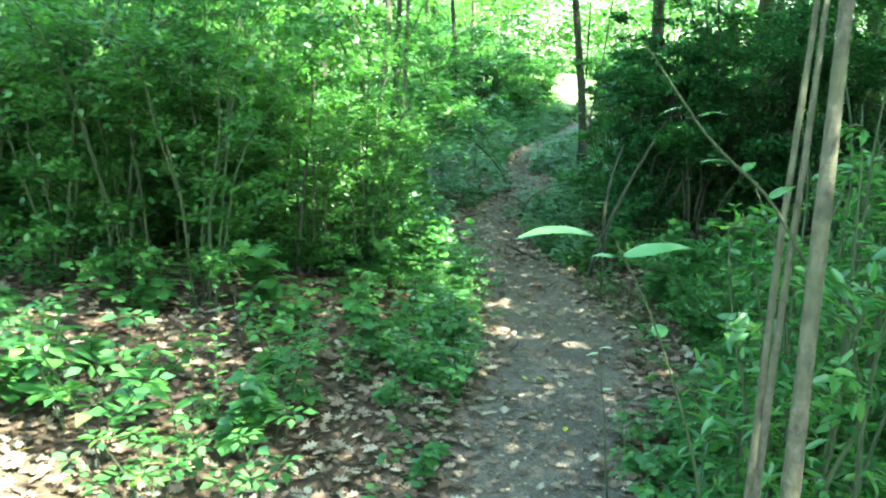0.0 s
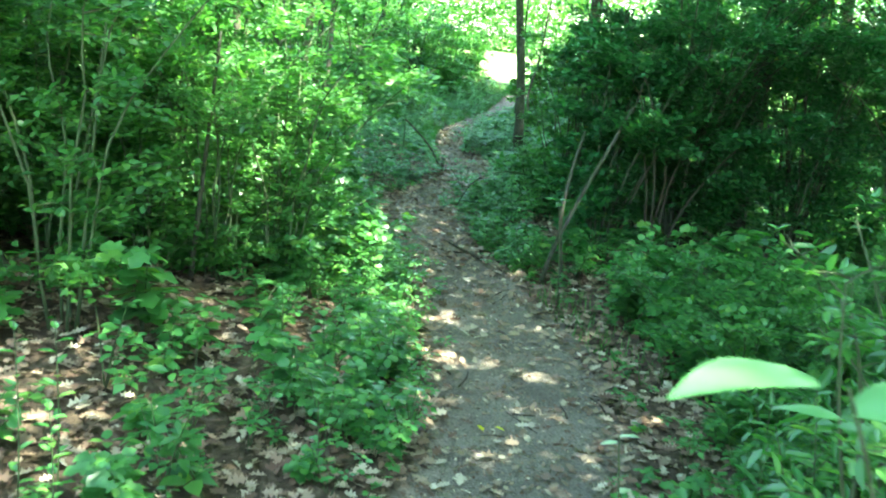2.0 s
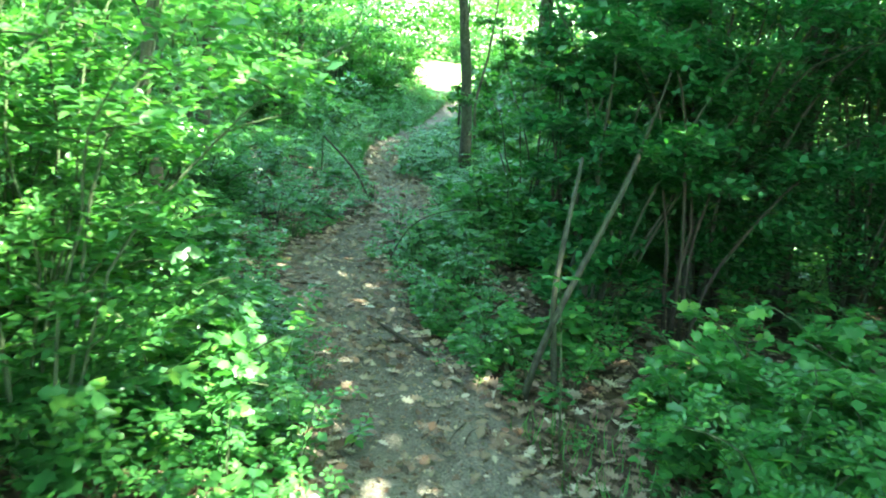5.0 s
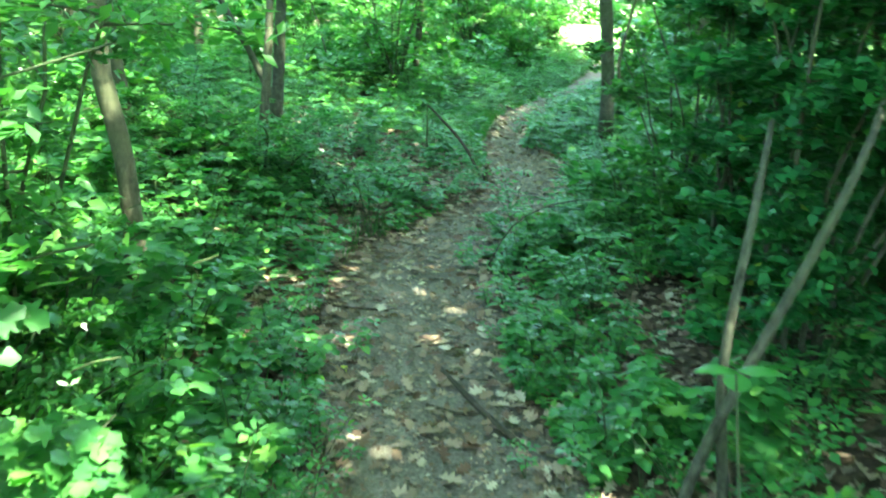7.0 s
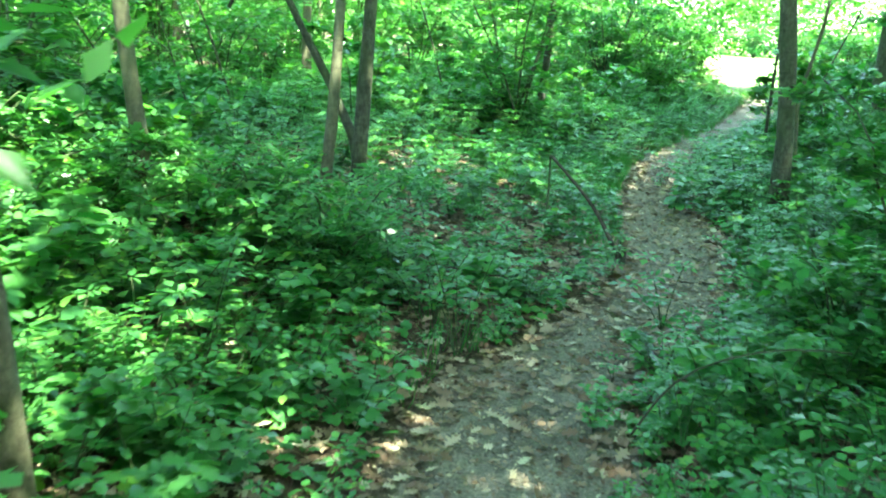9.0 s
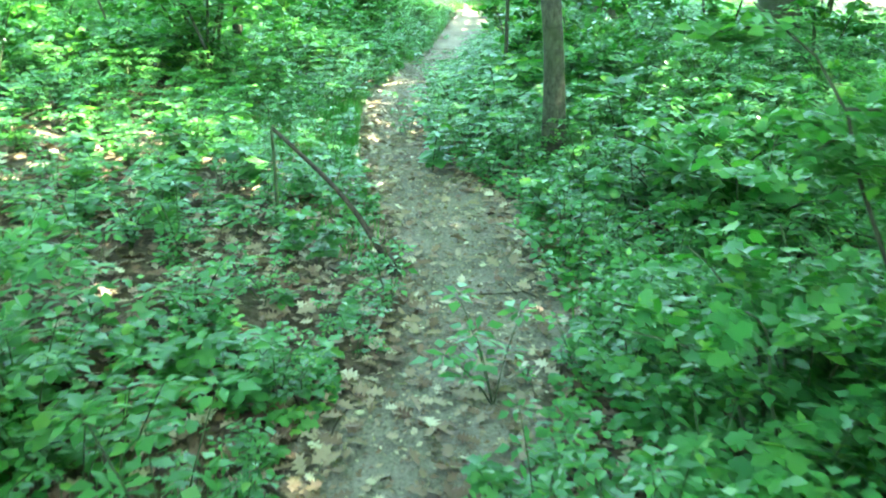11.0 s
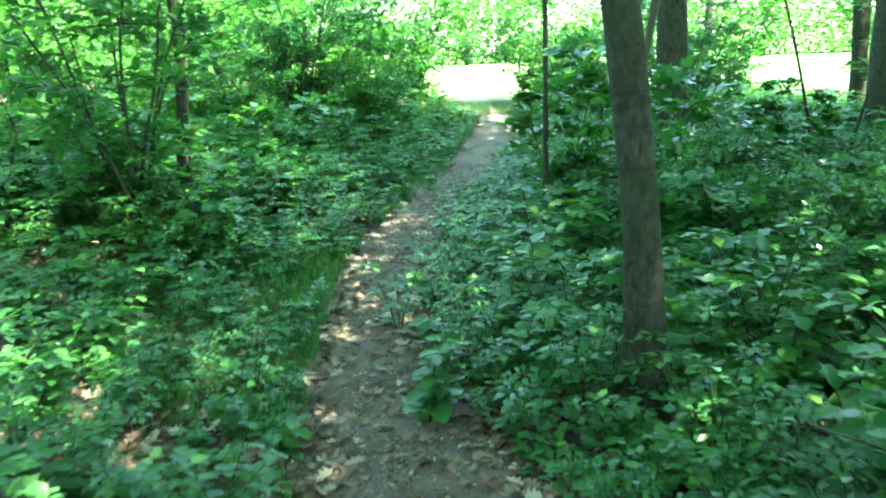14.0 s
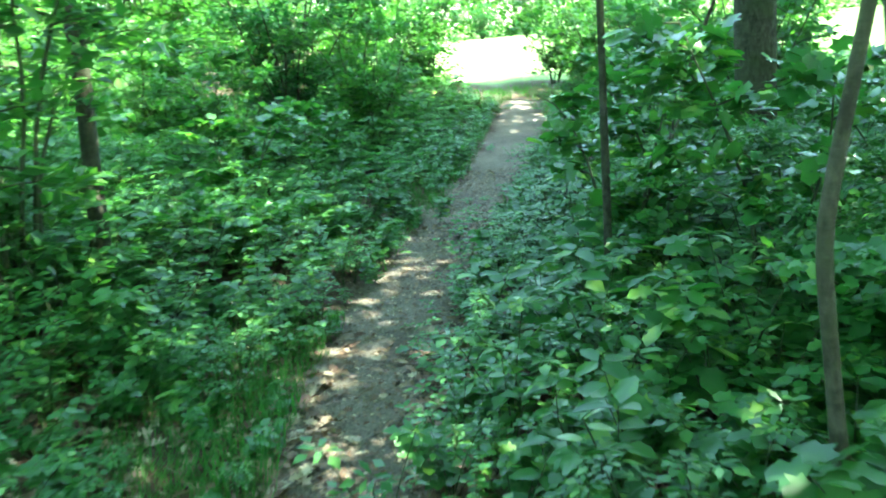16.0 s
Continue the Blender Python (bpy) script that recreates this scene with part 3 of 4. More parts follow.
for x, y, a, k in [(-2.75, 6.5, 40, .8), (-3.6, 5.6, 160, .72)]:
    c = copy_thing(dark2, pose(x, y, gz(x, y) - .02, 0, 0, a))
    c.scale = (k * .8, k * .8, k)
    tagged(c, "dense dark green shrub standing in the thicket")
for x, y, a, k in [(4.25, 9.7, 75, .95)]:
    c = copy_thing(dark2, pose(x, y, gz(x, y) - .02, 0, 0, a))
    c.scale = (k * .8, k * .8, k)

far_bush = copy_thing(dark3, pose(15.0, 92.0, gz(15.0, 92.0) - .05, 0, 0, 60))
far_bush.scale = (1.3, 1.3, 1.2)
tagged(far_bush, "dark rounded bush standing beyond the sunlit field")

# shrubs that close the wood edge beside the gap to the field
edge = [shrub_kind("edge_shrub", "sunlit shrub with yellow-green leaves at the wood edge", "wood edge shrubs", SHRUB, (0, 0, 0), height=2.1, spread=1.0, stems=9, leaves_n=2400, size=.10, seed=360 + i) for i in range(3)]
sow(edge, [(5.55, 30.3), (5.75, 29.6), (5.7, 28.0), (6.4, 29.5), (6.9, 28.4), (5.9, 26.6), (6.4, 25.4), (7.8, 28.4), (8.5, 27.2), (3.0, 29.0), (2.6, 29.8), (1.6, 28.4), (2.2, 27.2), (.4, 29), (1.9, 24.8), (-1, 28), (-.6, 25.5), (.5, 23.2), (-1.6, 23.5), (5.4, 22.4)], 39, .7, 1.15)
low = [shrub_kind("low_bramble", "low leafy bramble patch in the undergrowth", "low brambles", HERB, (0, 0, 0), True, height=.75, spread=.5, stems=6, leaves_n=840, size=.060, seed=380 + i, width=.95, shape=(TRIPLE, LOBED)[i % 2]) for i in range(4)]
sow(low, spots_in(18, (1.9, 4.2, 10.9, 13.6), lambda x, y: off_trail(x, y) > .65, 51, .42) + spots_in(16, (2.6, 5, 13.6, 19), lambda x, y: off_trail(x, y) > .9, 52, .5)
    + spots_in(26, (-3.5, -.55, 7.6, 13.2), lambda x, y: off_trail(x, y) > .9, 53, .4) + spots_in(12, (-3, .8, 19.6, 23), lambda x, y: off_trail(x, y) > 1.0, 54, .6)
    + spots_in(13, (1.95, 3.3, 5.4, 7.9), lambda x, y: True, 67, .34)
    + [(-.25, 7.3), (-.45, 7.9), (-.55, 8.5)], 55, .7, 1.2)
sow([copy_thing(thick[0], Matrix.Identity(4)), copy_thing(thick[1], Matrix.Identity(4))], [(2.4, 5.4), (3.0, 4.6), (3.4, 5.8), (3.7, 7.0), (3.9, 5.0)], 56, .4, .6)


saplings = [shrub_kind("leafy_sapling", "young sapling with layers of light green leaves", "leafy saplings", WEED, (0, 0, 0), height=1.5, spread=.6, stems=3, leaves_n=520, size=.09, seed=440 + i, droop=.15, low=.35, width=.9, shape=LOBED) for i in range(4)]
sow(saplings, [(3.0, 18.9), (3.5, 18.2), (3.7, 20.1), (4.3, 18.6), (5.2, 19.4), (6.0, 18.0), (4.2, 21.6), (4.6, 22.6), (6.3, 21.4), (.7, 21.6), (-.6, 20.9), (1.2, 23.2), (-1.2, 19.3), (-2.1, 18.2), (-2.6, 20.0), (.2, 24.4), (-1.6, 22.2)], 66, .7, 1.15)


# ---- distant woods ----
def leaf_mass(boxes, size, seed, per=34, spread=.75):
    """Clumps of leaves in boxes (x0, x1, y0, y1, z0, z1, clumps)."""
    r = np.random.default_rng(seed)
    c = np.concatenate([np.c_[r.uniform(b[0], b[1], b[6]), r.uniform(b[2], b[3], b[6]), b[4] + (b[5] - b[4]) * r.uniform(0, 1, b[6]) ** 1.2] for b in boxes])
    c[:, 2] += ground_z(c[:, 0], c[:, 1])
    n = len(c) * per
    at = np.repeat(c, per, 0) + r.normal(0, spread, (n, 3)) * [1, 1, .5]
    nrm = unit(np.c_[r.normal(0, .55, n), r.normal(0, .55, n), np.full(n, .8)])
    h = r.uniform(0, 6.28, n)
    s = r.uniform(.7, 1.3, n) * size
    return leaves(at, np.c_[np.cos(h), np.sin(h), r.normal(-.2, .3, n)], nrm, s, s * .6, DIAMOND)


thing("far_woods", leaf_mass([(-26, -17, -6, 44, .2, 8, 560), (13, 24, -6, 27, .2, 8, 420), (-16, 1.0, 34, 48, .3, 9, 340), (-11, -3.5, 22, 30, 1.5, 5, 120), (-24, 24, -20, -12, .2, 8, 260), (6, 15, 23, 30, 3.0, 6, 30), (-2.5, 9, 29.5, 32, 3.2, 6.5, 70)], .24, 801),
      CROWN, "dense leafy woodland surrounding the trail", "woods", kind="stuff")
thing("tree_line", leaf_mass([(-70, 110, 96, 112, .4, 12, 1500)], .5, 802, 120, 1.7), CROWN, "distant line of trees beyond the field", "woods", kind="stuff")
lr = np.random.default_rng(9)
for k, (x, y, dx, h) in enumerate([(-.1, 19.0, -.75, 1.7), (-3.2, 17.2, -1.0, 2.4), (3.3, 19.4, .5, 2.0), (5.36, 19, .6, 1.6), (-1.4, 21, -.8, 2.2), (5.7, 19.8, -.7, 2.3), (-4.2, 14.5, .8, 2.6), (-1.9, 6.0, -.65, 1.2), (-2.3, 6.3, .3, 2.0), (-1.1, 6.6, .15, 1.5)]):
    p = curve([(x, y, gz(x, y) - .03), (x + dx * .4, y, gz(x, y) + h * .5), (x + dx, y + lr.normal(0, .2), gz(x, y) + h)], 10)
    thing("leaning_sapling", tube(p - p[0], np.linspace(.018, .008, 10), 7), BARK, "thin bare leaning sapling stem in the undergrowth", "sapling", "leaning sapling stems", tuple(p[0]), True)

# ---- herbs ----
def herb_data(height, seed, levels=3, size=.075, shape=OVATE, width=.62, stems=1):
    r = np.random.default_rng(seed)
    wood, lv = [], []
    for s in range(stems):
        lean = r.normal(0, .18, 2) + (r.normal(0, .3, 2) if stems > 1 else 0)
        h = height * r.uniform(.75, 1.1)
        p = curve([(0, 0, 0), (lean[0] * h * .4, lean[1] * h * .4, h * .55), (lean[0] * h, lean[1] * h, h)], 6)
        wood.append(tube(p, np.linspace(.0035, .0015, 6), 4))
        for k in range(levels):
            q = p[-1] * (1 - k / (levels + .6))
            m = r.integers(3, 6)
            a = np.arange(m) * 6.283 / m + r.uniform(0, 6)
            at = q + np.c_[np.cos(a), np.sin(a), np.zeros(m)] * .012
            al = np.c_[np.cos(a), np.sin(a), r.uniform(-.35, .3, m)]
            nr = unit(np.c_[r.normal(0, .25, m), r.normal(0, .25, m), np.ones(m)])
            z = r.uniform(.65, 1.2, m) * size * (1 + .12 * k)
            lv.append(leaves(at, al, nr, z, z * width, shape))
    return joined(wood), joined(lv)


SHAPES = [(OVATE, .62), (TRIPLE, 1.0), (LOBED, .85), (TRIPLE, .95), (OVATE, .72), (LOBED, .95)]
herbs = []
for i in range(10):
    sh, wd = SHAPES[i % 6]
    w, lv = herb_data(.12 + .035 * i, 500 + i, levels=2 + i % 3, size=(.046 + .006 * (i % 5)) * (1.0 if sh is OVATE else 1.25), shape=sh, width=wd, stems=2 + (i > 4) * 2)
    herbs.append((w, lv))


def chance(x, y):
    return (math.sin(x * 127.1 + y * 311.7) * 43758.5453) % 1


def herb_ok(x, y):
    o, c = off_trail(x, y) + (.16 if y < 13 else .06) * float(wave(x * 2.3, y * 2.3)), chance(x, y)
    left = x < axis(y)
    if o < 0.04 - .30 * max(0, c - .7) / .3 and not (.92 < x < 1.3 and 10.3 < y < 11.3):
        return False
    patchy = math.sin(x * 2.9 + y * 1.3 + 1) * math.sin(y * 2.1 - x * 1.2) + .35 * math.sin(9 * x) * math.sin(8 * y)
    if 1.55 < x < 5 and 7.9 < y < 10.8:
        return c < .12
    if left and y < 6.6:
        if y > 4.9 and o < .6:
            return c < .5
        return c < (.22 if patchy > .1 else .07)
    if not left and 4.6 < y < 8.2 and x < 1.82:
        return c < .08
    if left and 9.7 < y < 12.2 and o < .42:
        return c < .22
    if left and 12.6 < y < 18.4:
        return c < (.62 if patchy > -.15 else .34)
    if not left and 5.5 < y < 9.6 and x > 1.82:
        return c < (.95 if patchy > -.2 else .5)
    return patchy > -.6 or c < .45


def scattered(spots, seed, smin=.7, smax=1.3, pick=None, grow=True):
    """Joined herbs at the spots, one mesh of stems and one of leaves."""
    r = np.random.default_rng(seed)
    W, Lv = [], []
    for x, y in spots:
        w, lv = herbs[int(r.integers(0, 10)) if pick is None else pick[int(r.integers(0, len(pick)))]]
        a, s = r.uniform(0, 6.28), r.uniform(smin, smax)
        if grow:
            s *= (.55 + .6 * min(1.0, max(0.0, off_trail(x, y)) / 1.2)) * (.68 if 12.4 < y < 18.5 and -2.5 < x < axis(y) else 1)
        R = np.array([[math.cos(a), -math.sin(a), 0], [math.sin(a), math.cos(a), 0], [0, 0, 1]]) * s
        o = np.array([x, y, gz(x, y)])
        W.append((w[0] @ R.T + o, w[1]))
        Lv.append((lv[0] @ R.T + o, lv[1]))
    return joined(W), joined(Lv)


near = spots_in(300, (-1.6, 3.6, 2.6, 18.5), lambda x, y: herb_ok(x, y) and off_trail(x, y) < 1.1, 41, .13)
protos = []
for w, lv in herbs:
    h = thing("herb_plant", w, STEM, "small leafy green herb growing on the forest floor", "plant", "herbs along the trail")
    part("leaves", lv, HERB, h)
    protos.append(h)
sow(protos, near, 42, .6, 1.05)
cover = spots_in(12500, (-6, 9.5, 3.0, 28.5), lambda x, y: herb_ok(x, y) and field_mask(x, y) < .2 and not (y < 6 and abs(x) > 4), 43)
w, lv = scattered(cover, 44)
under = thing("undergrowth", w, STEM, "dense green leafy undergrowth covering the forest floor", "undergrowth", kind="stuff")
part("leaves", lv, HERB, under)


# lush glossy weeds beside the start of the trail
def weed_data(height, seed):
    r = np.random.default_rng(seed)
    wood, lv = [], []
    for st in range(3):
        lean = r.normal(0, .25, 2)
        h = height * r.uniform(.7, 1.1)
        p = curve([(0, 0, 0), (lean[0] * h * .4, lean[1] * h * .4, h * .6), (lean[0] * h, lean[1] * h, h)], 8)
        wood.append(tube(p, np.linspace(.005, .002, 8), 5))
        m = 13
        q = p[np.clip((np.linspace(.2, 1, m) * 7).astype(int), 0, 7)]
        a = np.arange(m) * 2.4 + r.uniform(0, 6)
        al = np.c_[np.cos(a), np.sin(a), r.uniform(-.2, .7, m)]
        z = r.uniform(.09, .16, m)
        lv.append(leaves(q, al, unit(np.c_[r.normal(0, .3, m), r.normal(0, .3, m), np.ones(m)]), z, z * .3, OVATE))
        tip = q + unit(al) * z[:, None] * .92
        lv.append(leaves(tip, al * [1, 1, 0] + [0, 0, -.9], unit(np.c_[np.cos(a), np.sin(a), np.ones(m) * .6]), z * .55, z * .2, OVATE))
    return joined(wood), joined(lv)


weeds = []
for i in range(4):
    w, lv = weed_data(.55 + .1 * i, 560 + i)
    h = thing("tall_weed", w, STEM, "tall glossy green weed with long drooping leaves", "plant", "tall weeds by the trail")
    part("leaves", lv, WEED, h)
    weeds.append(h)
sow(weeds, spots_in(78, (1.0, 2.7, 2.4, 5.6), lambda x, y: off_trail(x, y) > .12 + .28 * max(0, y - 3.3), 57, .13), 58, .55, 1.0)
shoots = [shrub_kind("leafy_shoot", "young leafy shoots beside slim pale stems", "leafy shoots", WEED, (0, 0, 0), height=2.1, spread=.42, stems=5, leaves_n=420, size=.075, seed=590 + i, low=.3, width=.42) for i in range(2)]
sow(shoots, [(1.62, 3.55), (1.95, 3.1), (2.0, 4.3), (2.5, 3.9), (1.42, 3.45), (1.52, 3.05), (1.85, 3.85), (2.3, 4.7)], 59, .85, 1.1)


def broad_plant(seed):
    w, lv = herb_data(.42, seed, levels=3, size=.115, shape=OVATE, width=.62, stems=2)
    h = thing("broadleaf_plant", w, STEM, "low plant with broad oval green leaves by the trail", "plant", "broadleaf plants")
    part("leaves", lv, HERB, h)
    return h


sow([broad_plant(610 + i) for i in range(3)], spots_in(22, (1.85, 3.3, 16.7, 18.6), lambda x, y: off_trail(x, y) > .18, 63, .22), 64, .7, 1.1)
# sunlit leafy plants at the foot of the thicket
sow([copy_thing(weeds[0], Matrix.Identity(4)), copy_thing(weeds[1], Matrix.Identity(4))], [(-1.95, 4.05), (-2.1, 4.35), (-1.75, 3.85), (-.5, 7.9), (-.2, 8.1), (-.42, 8.4)], 65, .6, .85)


def sprig(points, leaf_list, label, mat=WEED, leaf_label="broad smooth green leaf"):
    """A thin stem with single large leaves: (base, direction, length, width)."""
    p = curve(points, 14)
    root = thing("broadleaf_sprig", tube(p - p[0], np.linspace(.006, .0025, 14), 6), STEM, label, "plant", at=tuple(p[0]), smooth_shade=True)
    for q, d, L, W in leaf_list:
        q, d = np.array(q) - p[0], np.array(d, float)
        n = 9
        t = np.linspace(0, 1, n)
        wd = np.sin(np.pi * np.clip(t, 0, 1) ** .75) * W * .5
        mid = q + unit(d) * (t * L)[:, None] + np.array([0, 0, 1]) * (.10 * L * np.sin(np.pi * t) - .12 * L * t ** 2)[:, None]
        sd = unit(np.cross([0, 0, 1.0], d))
        v = np.concatenate([mid, mid + sd * wd[:, None] - [0, 0, 1] * (wd * .25)[:, None], mid - sd * wd[:, None] - [0, 0, 1] * (wd * .25)[:, None]])
        i = np.arange(n - 1)
        part("leaf", (v, [np.concatenate([np.stack([i, i + 1, n + i + 1, n + i], -1), np.stack([i + 1, i, 2 * n + i, 2 * n + i + 1], -1)])]), mat, root, leaf_label, True)
    return root


sprig([(1.0, 2.6, gz(1, 2.6)), (.82, 2.5, .8), (.60, 2.37, 1.32), (.48, 2.31, 1.50)],
      [((.42, 2.28, 1.52), (-.9, -.4, .12), .23, .085), ((.50, 2.32, 1.46), (.9, .2, .2), .21, .10), ((.48, 2.31, 1.46), (-.5, .6, -.1), .09, .04), ((.64, 2.40, 1.22), (.2, .9, .2), .1, .045)], "sprig with broad green leaves overhanging the trail", BROAD)
sprig([(1.45, 7.62, gz(1.45, 7.62)), (1.40, 7.6, .35), (1.34, 7.6, .74)], [((1.34, 7.6, .75), (-1, -.2, .1), .10, .06), ((1.34, 7.6, .75), (1, -.2, .1), .11, .06), ((1.35, 7.6, .70), (.2, 1, .2), .1, .06)], "small sapling with a pair of broad leaves by the trail")
sprig([(-1.1, 3.72, gz(-1.1, 3.72)), (-1.12, 3.7, .3), (-1.13, 3.7, .40)], [((-1.13, 3.7, .40), (-1, 0, .55), .2, .08), ((-1.13, 3.7, .38), (-1, -.2, 0), .18, .08), ((-1.12, 3.7, .36), (.6, .5, .3), .14, .07), ((-1.12, 3.7, .34), (.5, -.6, .1), .15, .07)], "low plant with broad pale green leaves in leaf litter")
sprig([(1.06, 2.52, 1.42), (.92, 2.5, 1.62), (.75, 2.48, 1.74), (.62, 2.47, 1.90), (.54, 2.47, 2.0)],
      [((.70, 2.48, 1.82), (.9, .2, .15), .09, .03), ((.66, 2.48, 1.84), (-.6, .3, -.2), .07, .03), ((.80, 2.49, 1.70), (-.8, .2, 0), .08, .035), ((.84, 2.5, 1.67), (.6, .5, .4), .08, .035), ((.95, 2.51, 1.56), (-.5, -.3, .3), .09, .05), ((.56, 2.47, 1.98), (.8, 0, -.3), .06, .025), ((.92, 2.5, 1.6), (.8, .2, .5), .1, .05)], "thin arching sprig with small leaves from a young tree")

sprig([(2.2, 16.7, gz(2.2, 16.7)), (2.15, 16.66, .3), (2.1, 16.63, .42)], [((2.1, 16.63, .42), (.5, -.4, .5), .08, .04), ((2.11, 16.63, .40), (.8, -.2, -.1), .08, .045), ((2.1, 16.63, .36), (-.6, .2, .1), .08, .045)], "small plant with pale upturned leaves among green herbs", PALE, "pale upturned leaf")
# the pale base colour here stands in for a sunfleck on the leaves
sprig([(2.9, 15.92, gz(2.9, 15.92)), (2.86, 15.9, .25), (2.82, 15.9, .38)], [((2.82, 15.9, .38), (a, b, .25), .085, .05) for a, b in ((1, 0), (.3, .9), (-.8, .5), (-.7, -.7), (.4, -.9))] + [((2.85, 15.9, .28), (a, b, .1), .075, .045) for a, b in ((.9, .4), (-.2, 1), (-1, -.1), (.1, -1))], "leafy plant by a trunk, leaves coloured pale as if sunlit", PALE, "leaf coloured pale as if sunlit")
sprig([(.86, 3.86, gz(.86, 3.86)), (.8, 3.84, .4), (.75, 3.82, .70)], [((.75, 3.82, .70), (.5, -.5, .3), .075, .035), ((.75, 3.82, .68), (-.7, .2, -.2), .06, .03), ((.78, 3.83, .5), (.6, .4, 0), .07, .03)], "thin seedling with one pale leaf beside the trail", PALE, "pale leaf")
for bx, by, hh in [(-1.16, 4.1, .68), (-1.04, 4.12, .70), (-1.0, 3.95, .5), (-.2, 4.6, .4), (-.45, 5.6, .45), (-.05, 5.5, .4)]:
    sp = np.random.default_rng(int(abs(bx) * 100))
    k = 16
    zz = np.linspace(.15, 1, k) * hh
    ang = np.arange(k) * 2.4
    w = tube(curve([(0, 0, 0), (.01, .0, hh * .5), (-.01, .01, hh)], 7), np.linspace(.004, .0015, 7), 5)
    pl = thing("slender_plant", w, STEM, "slender upright plant with small oval leaves in litter", "plant", "slender plants in the litter", at=(bx, by, gz(bx, by) - .01))
    part("leaves", leaves(np.c_[np.zeros(k), np.zeros(k), zz], np.c_[np.cos(ang), np.sin(ang), np.full(k, .35)], np.c_[-np.cos(ang) * .3, -np.sin(ang) * .3, np.ones(k)], sp.uniform(.045, .07, k), .028, OVATE), WEED, pl)

# low creeping leaves that carpet the trail sides
vr = np.random.default_rng(95)
nv = 30000
vy = vr.uniform(3.2, 22, nv)
vs = np.where(vr.random(nv) < .55, -1, 1)
vo = np.abs(vr.normal(0, .55, nv)) + .03
vx = axis(vy) + vs * (half(vy) + vo)
vh = (np.sin(vx * 127.1 + vy * 311.7) * 43758.5453) % 1
vk = ~((vy < 5.0) & (vs < 0) & (vh > .12)) & (wave(vx * 1.6, vy * 1.6) + .5 * wave(vx * 5, vy * 5) > -.25) & ~((vy < 7.2) & (vs < 0) & (vo > .35)) & ~((vy > 3.4) & (vy < 7.6) & (vs > 0) & (vo < .5) & (wave(vx * 4, vy * 4) < .25)) & ~((vy > 12.8) & (vs < 0) & (wave(vx * 3, vy * 3) < .1))
vk &= ~((vy > 9.7) & (vy < 12.2) & (vs < 0) & (vo < .4) & (vh > .3))
vk &= ~((vy > 4.6) & (vy < 8.2) & (vx > axis(vy)) & (vx < 1.82) & (wave(vx * 7, vy * 7) < .35))
vk &= ~((vx > 1.6) & (vy > 7.9) & (vy < 10.8)) & ~((vx > .25) & (vx < 1.15) & (vy > 13.35) & (vy < 14.4) & (wave(vx * 6, vy * 6) < .2))
vx, vy, vo = vx[vk], vy[vk], vo[vk]
nv = len(vx)
va = vr.uniform(0, 6.28, nv)
vl = vr.uniform(.032, .068, nv)
thing("creeping_plants", leaves(np.c_[vx, vy, ground_z(vx, vy) + vr.uniform(.015, .10, nv) * np.clip(vo * 3 + .3, .3, 1.3)], np.c_[np.cos(va), np.sin(va), vr.normal(0, .2, nv)], unit(np.c_[vr.normal(0, .32, nv), vr.normal(0, .32, nv), np.ones(nv)]), vl, vl * .85, LOBED),
      HERB, "low creeping green leaves carpeting the trail sides", "ground cover", kind="stuff")

# grass along the trail edges
tr = np.random.default_rng(91)
gy = tr.uniform(5, 30, 9000)
gs = np.where(tr.random(9000) < .6, -1, 1)
gx = axis(gy) + gs * (half(gy) + np.abs(tr.normal(0, .28, 9000)) + .02)
gk = (np.sin(gy * 1.9 + gs) + .6 * np.sin(gy * 5.1) > .2) | (gy > 22)
gx, gy = gx[gk], gy[gk]
by, bo = tr.uniform(15.6, 19.2, 5200), np.abs(tr.normal(0, .62, 5200))
ey, eo = tr.uniform(20, 30.5, 3600), tr.choice([-1.0, 1.0], 3600)
eo = eo * (half(ey) + np.abs(tr.normal(0, .35, 3600)))
gx = np.concatenate([gx, axis(by) - half(by) - bo, axis(ey) + eo])
gy = np.concatenate([gy, by, ey])
ga = tr.uniform(0, 6.28, len(gx))
gd = np.c_[np.cos(ga) * .55, np.sin(ga) * .55, np.ones(len(gx))]
gl = tr.uniform(.07, .2, len(gx))
thing("grass", leaves(np.c_[gx, gy, ground_z(gx, gy) - .01], gd, np.c_[np.cos(ga), np.sin(ga), np.full(len(ga), -.5)], gl, .006, BLADE), GRASS, "tufts of green grass along the trail edges", "grass", kind="stuff")


# ---- fallen leaves ----
def litter_spots(n, seed):
    r = np.random.default_rng(seed)
    x, y = r.uniform(-3.8, 4.6, n), r.uniform(2.6, 19, n)
    o = np.abs(x - axis(y)) - half(y)
    keep = np.where(o > -.14, 1.0, np.where((y > 8.5) & (y < 13), .45, .22))
    keep = np.where((o < .9) | ((y < 8) & (x < axis(y))), keep, keep * .8)
    k = r.random(n) < keep
    return x[k], y[k]


def dead_leaves(x, y, seed):
    r = np.random.default_rng(seed)
    n = len(x)
    nrm = unit(np.c_[r.normal(0, .45, n), r.normal(0, .45, n), np.ones(n)])
    h = r.uniform(0, 6.28, n)
    al = np.c_[np.cos(h), np.sin(h), r.normal(0, .2, n)]
    s = r.uniform(.045, .10, n)
    return leaves(np.c_[x, y, ground_z(x, y) + .012 + r.uniform(0, .012, n)], al, nrm, s, s * r.uniform(.6, .95, n), OAK)


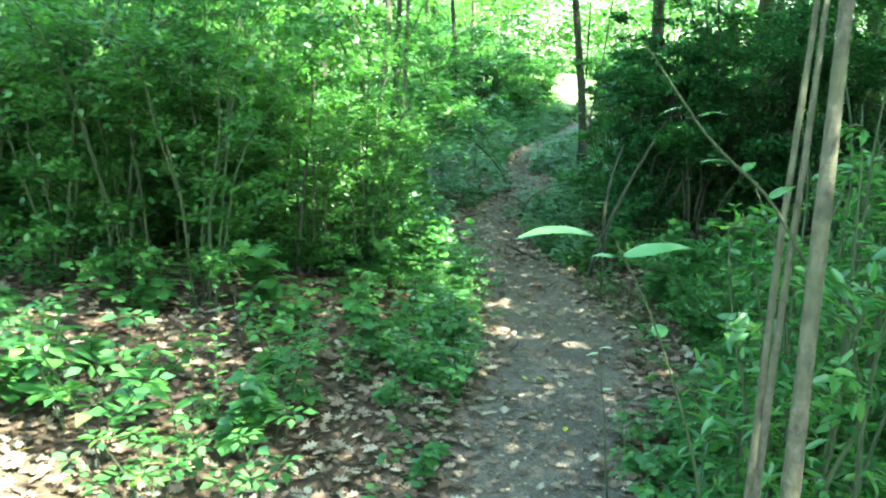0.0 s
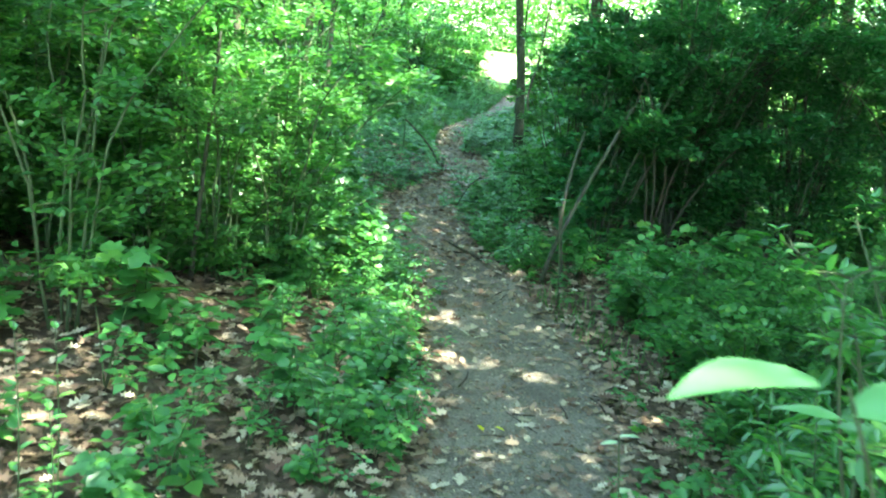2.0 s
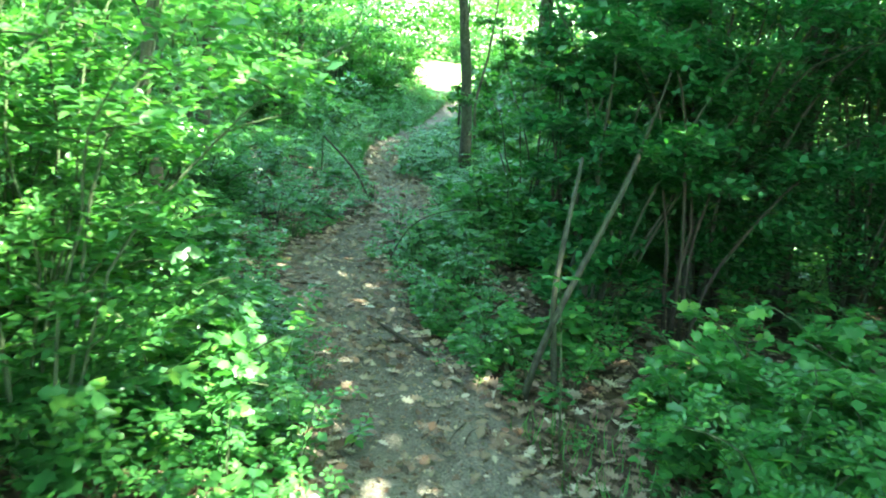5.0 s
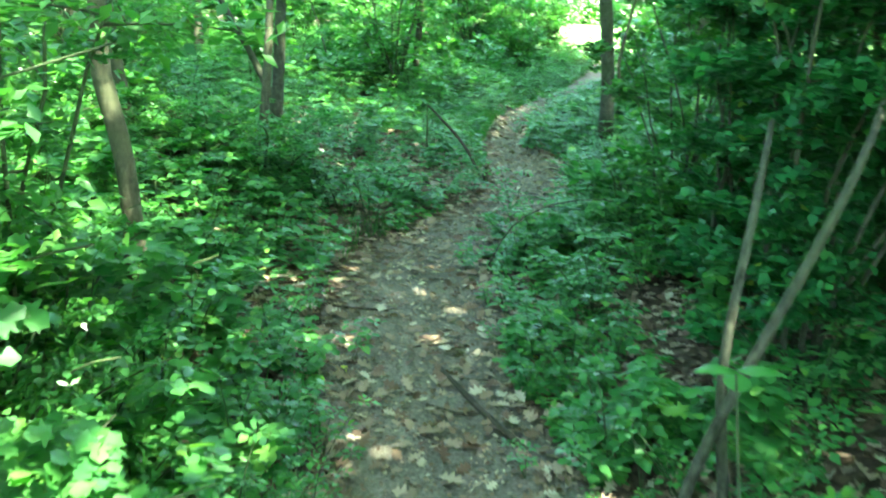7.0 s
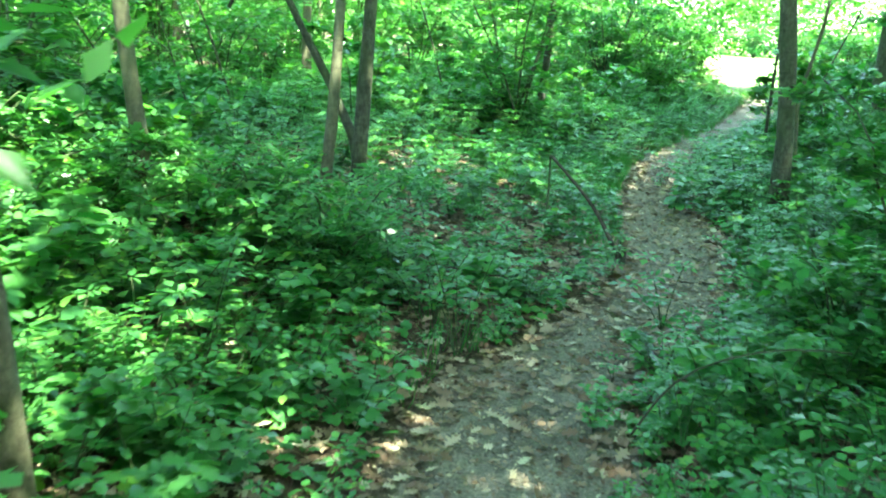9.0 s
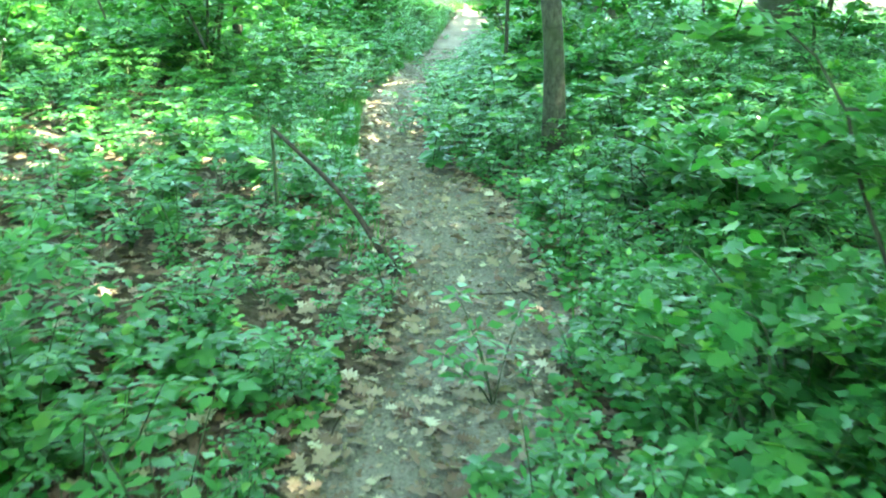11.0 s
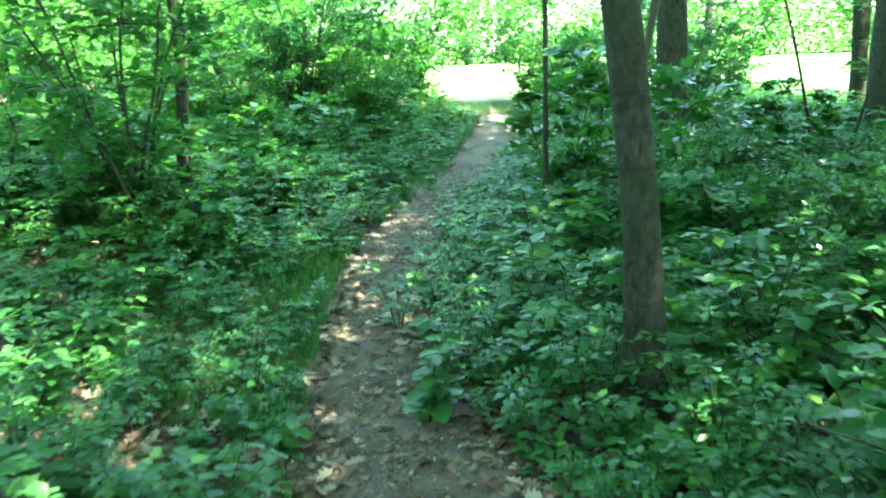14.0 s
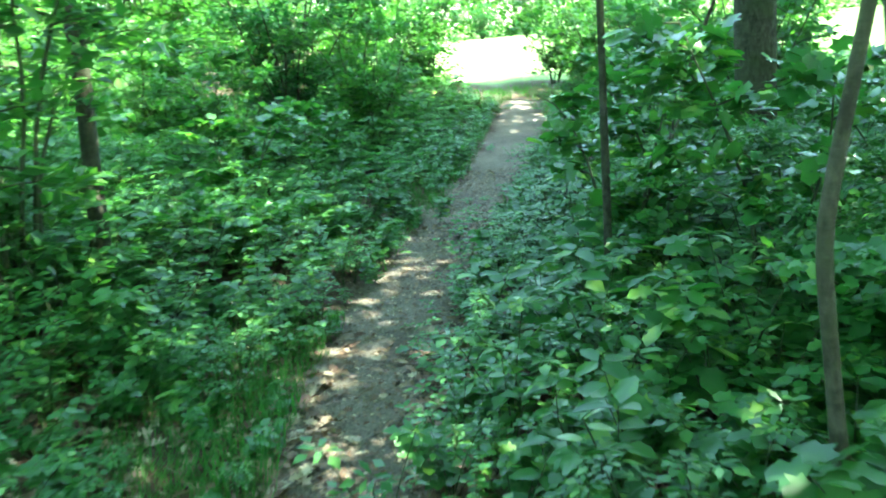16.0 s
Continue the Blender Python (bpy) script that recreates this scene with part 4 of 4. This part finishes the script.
lx, ly = litter_spots(54000, 61)
thing("leaf_litter", dead_leaves(lx, ly, 62), DEAD, "dry brown oak leaf litter on the forest floor", "leaf litter", kind="stuff")
cr = np.random.default_rng(66)
cy = cr.uniform(1.5, 24, 24000)
cx = axis(cy) + cr.normal(0, .75, 24000) * (half(cy) + .1)
cn = unit(np.c_[cr.normal(0, .5, 24000), cr.normal(0, .5, 24000), np.ones(24000)])
ch = cr.uniform(0, 6.28, 24000)
cs = cr.uniform(.010, .036, 24000)
thing("leaf_crumbs", leaves(np.c_[cx, cy, ground_z(cx, cy) + .006], np.c_[np.cos(ch), np.sin(ch), cr.normal(0, .2, 24000)], cn, cs, cs * .55, DIAMOND), DEAD, "small leaf fragments trodden into the dirt trail", "leaf litter", kind="stuff")
tw = np.random.default_rng(67)
for k in range(34):
    y = tw.uniform(4.5, 13.5)
    x = axis(y) + tw.uniform(-1, 1) * (half(y) + .25)
    a, L = tw.uniform(0, 6.28), tw.uniform(.08, .3)
    e = (x + math.cos(a) * L, y + math.sin(a) * L)
    c = ((x + e[0]) / 2 + tw.normal(0, .02), (y + e[1]) / 2 + tw.normal(0, .02))
    p = curve([(x, y, gz(x, y) + .008), (*c, gz(*c) + .014), (*e, gz(*e) + .008)], 6)
    tagged(thing("fallen_twig", tube(p - p[0], np.linspace(.0045, .0025, 6) * tw.uniform(.7, 1.5), 5), TWIG, "short dead twig lying on the trail", "twig", "dead twigs on the trail", tuple(p[0])), kind="")
leaf_meshes = []
for i in range(6):
    r = np.random.default_rng(700 + i)
    t, f = OAK
    v = t * [1, .8, 1] * r.uniform(.065, .12)
    v[:, 2] += .012 + .02 * r.uniform(0, 1, len(v)) * np.abs(v[:, 1]) / .05
    leaf_meshes.append(mesh_of("fallen_leaf", v - [.05, 0, 0], f, DEAD))
fr = np.random.default_rng(71)
for k in range(240):
    y = fr.uniform(3.5, 18.5)
    x = axis(y) + fr.choice([-1, 1]) * abs(fr.normal(.85, .4)) * half(y)
    ob = tagged(new("fallen_leaf", leaf_meshes[k % 6]), "dry tan fallen oak leaf on the dirt trail", "leaf", "fallen leaves on the trail")
    ob.matrix_basis = Matrix.LocRotScale((x, y, gz(x, y) + .004), Euler((fr.normal(0, .2), fr.normal(0, .2), fr.uniform(0, 6.28))), None)


# ---- sticks ----
def stick(name, points, r0, r1, label, mat=TWIG, sides=8, n=10):
    p = curve(points, n)
    o = p[0].copy()
    ob = thing(name, tube(p - o, np.linspace(r0, r1, n), sides), mat, label, "branch", at=o, smooth_shade=True)
    return ob


stick("leaning_stick", [(0.99, 13.58, gz(.99, 13.58) + .03), (.82, 13.76, .25), (.64, 13.95, .41), (.45, 14.15, .56)], .016, .011, "bare broken dark stick leaning beside the trail", TWIG)
stick("stub", [(1.0, 13.58, gz(1, 13.58) - .02), (1.0, 13.59, .05), (1.01, 13.59, .13)], .034, .024, "short broken stub of wood beside the trail", BARK)
stick("upright_stick", [(.45, 14.16, gz(.45, 14.16) - .02), (.45, 14.16, .3), (.44, 14.16, .57)], .010, .007, "thin upright stick propping a leaning one", STEM)
stick("fallen_branch", [(.70, 9.42, gz(.7, 9.42) + .015), (.78, 9.2, gz(.78, 9.2) + .03), (.9, 8.95, gz(.9, 8.95) + .02), (1.03, 8.70, gz(1.03, 8.7) + .02)], .010, .014, "fallen forked dead branch lying across the trail edge")
stick("fallen_twig", [(.66, 9.05, gz(.66, 9.05) + .01), (.78, 8.98, gz(.78, 8.98) + .012), (.9, 9.0, gz(.9, 9) + .01)], .01, .006, "short dead twig lying on the trail")
stick("fallen_twig", [(.02, 10.15, gz(.02, 10.15) + .01), (.2, 10.12, gz(.2, 10.12) + .02), (.42, 10.14, gz(.42, 10.14) + .01)], .008, .005, "thin dead twig lying on the trail edge")
stick("fallen_log", [(4.1, 18.9, gz(4.1, 18.9) + .05), (4.8, 18.7, gz(4.8, 18.7) + .07), (5.8, 18.5, gz(5.8, 18.5) + .05)], .06, .05, "grey fallen log lying in the undergrowth", BARK)
stick("arching_twig", [(.95, 10.75, gz(.95, 10.75) + .1), (1.06, 10.62, .33), (1.22, 10.6, .42), (1.42, 10.6, .48), (1.62, 10.65, .46)], .005, .003, "thin dark twig arching over the trail edge", BARK)

for x, y in [(.60, 5.36), (.66, 5.42), (.28, 9.38), (1.05, 10.9), (1.1, 9.6), (.75, 4.6)]:
    r = np.random.default_rng(int(x * 100))
    a = r.uniform(0, 6)
    ob = thing("yellow_leaf", leaves(np.zeros((1, 3)), np.array([[math.cos(a), math.sin(a), .1]]), np.array([[.1, .2, 1.0]]), .07, .035, OVATE), YELLOW, "fallen yellow leaf on the dirt trail", "leaf", "yellow leaves on the trail", at=(x, y, gz(x, y) + .02))
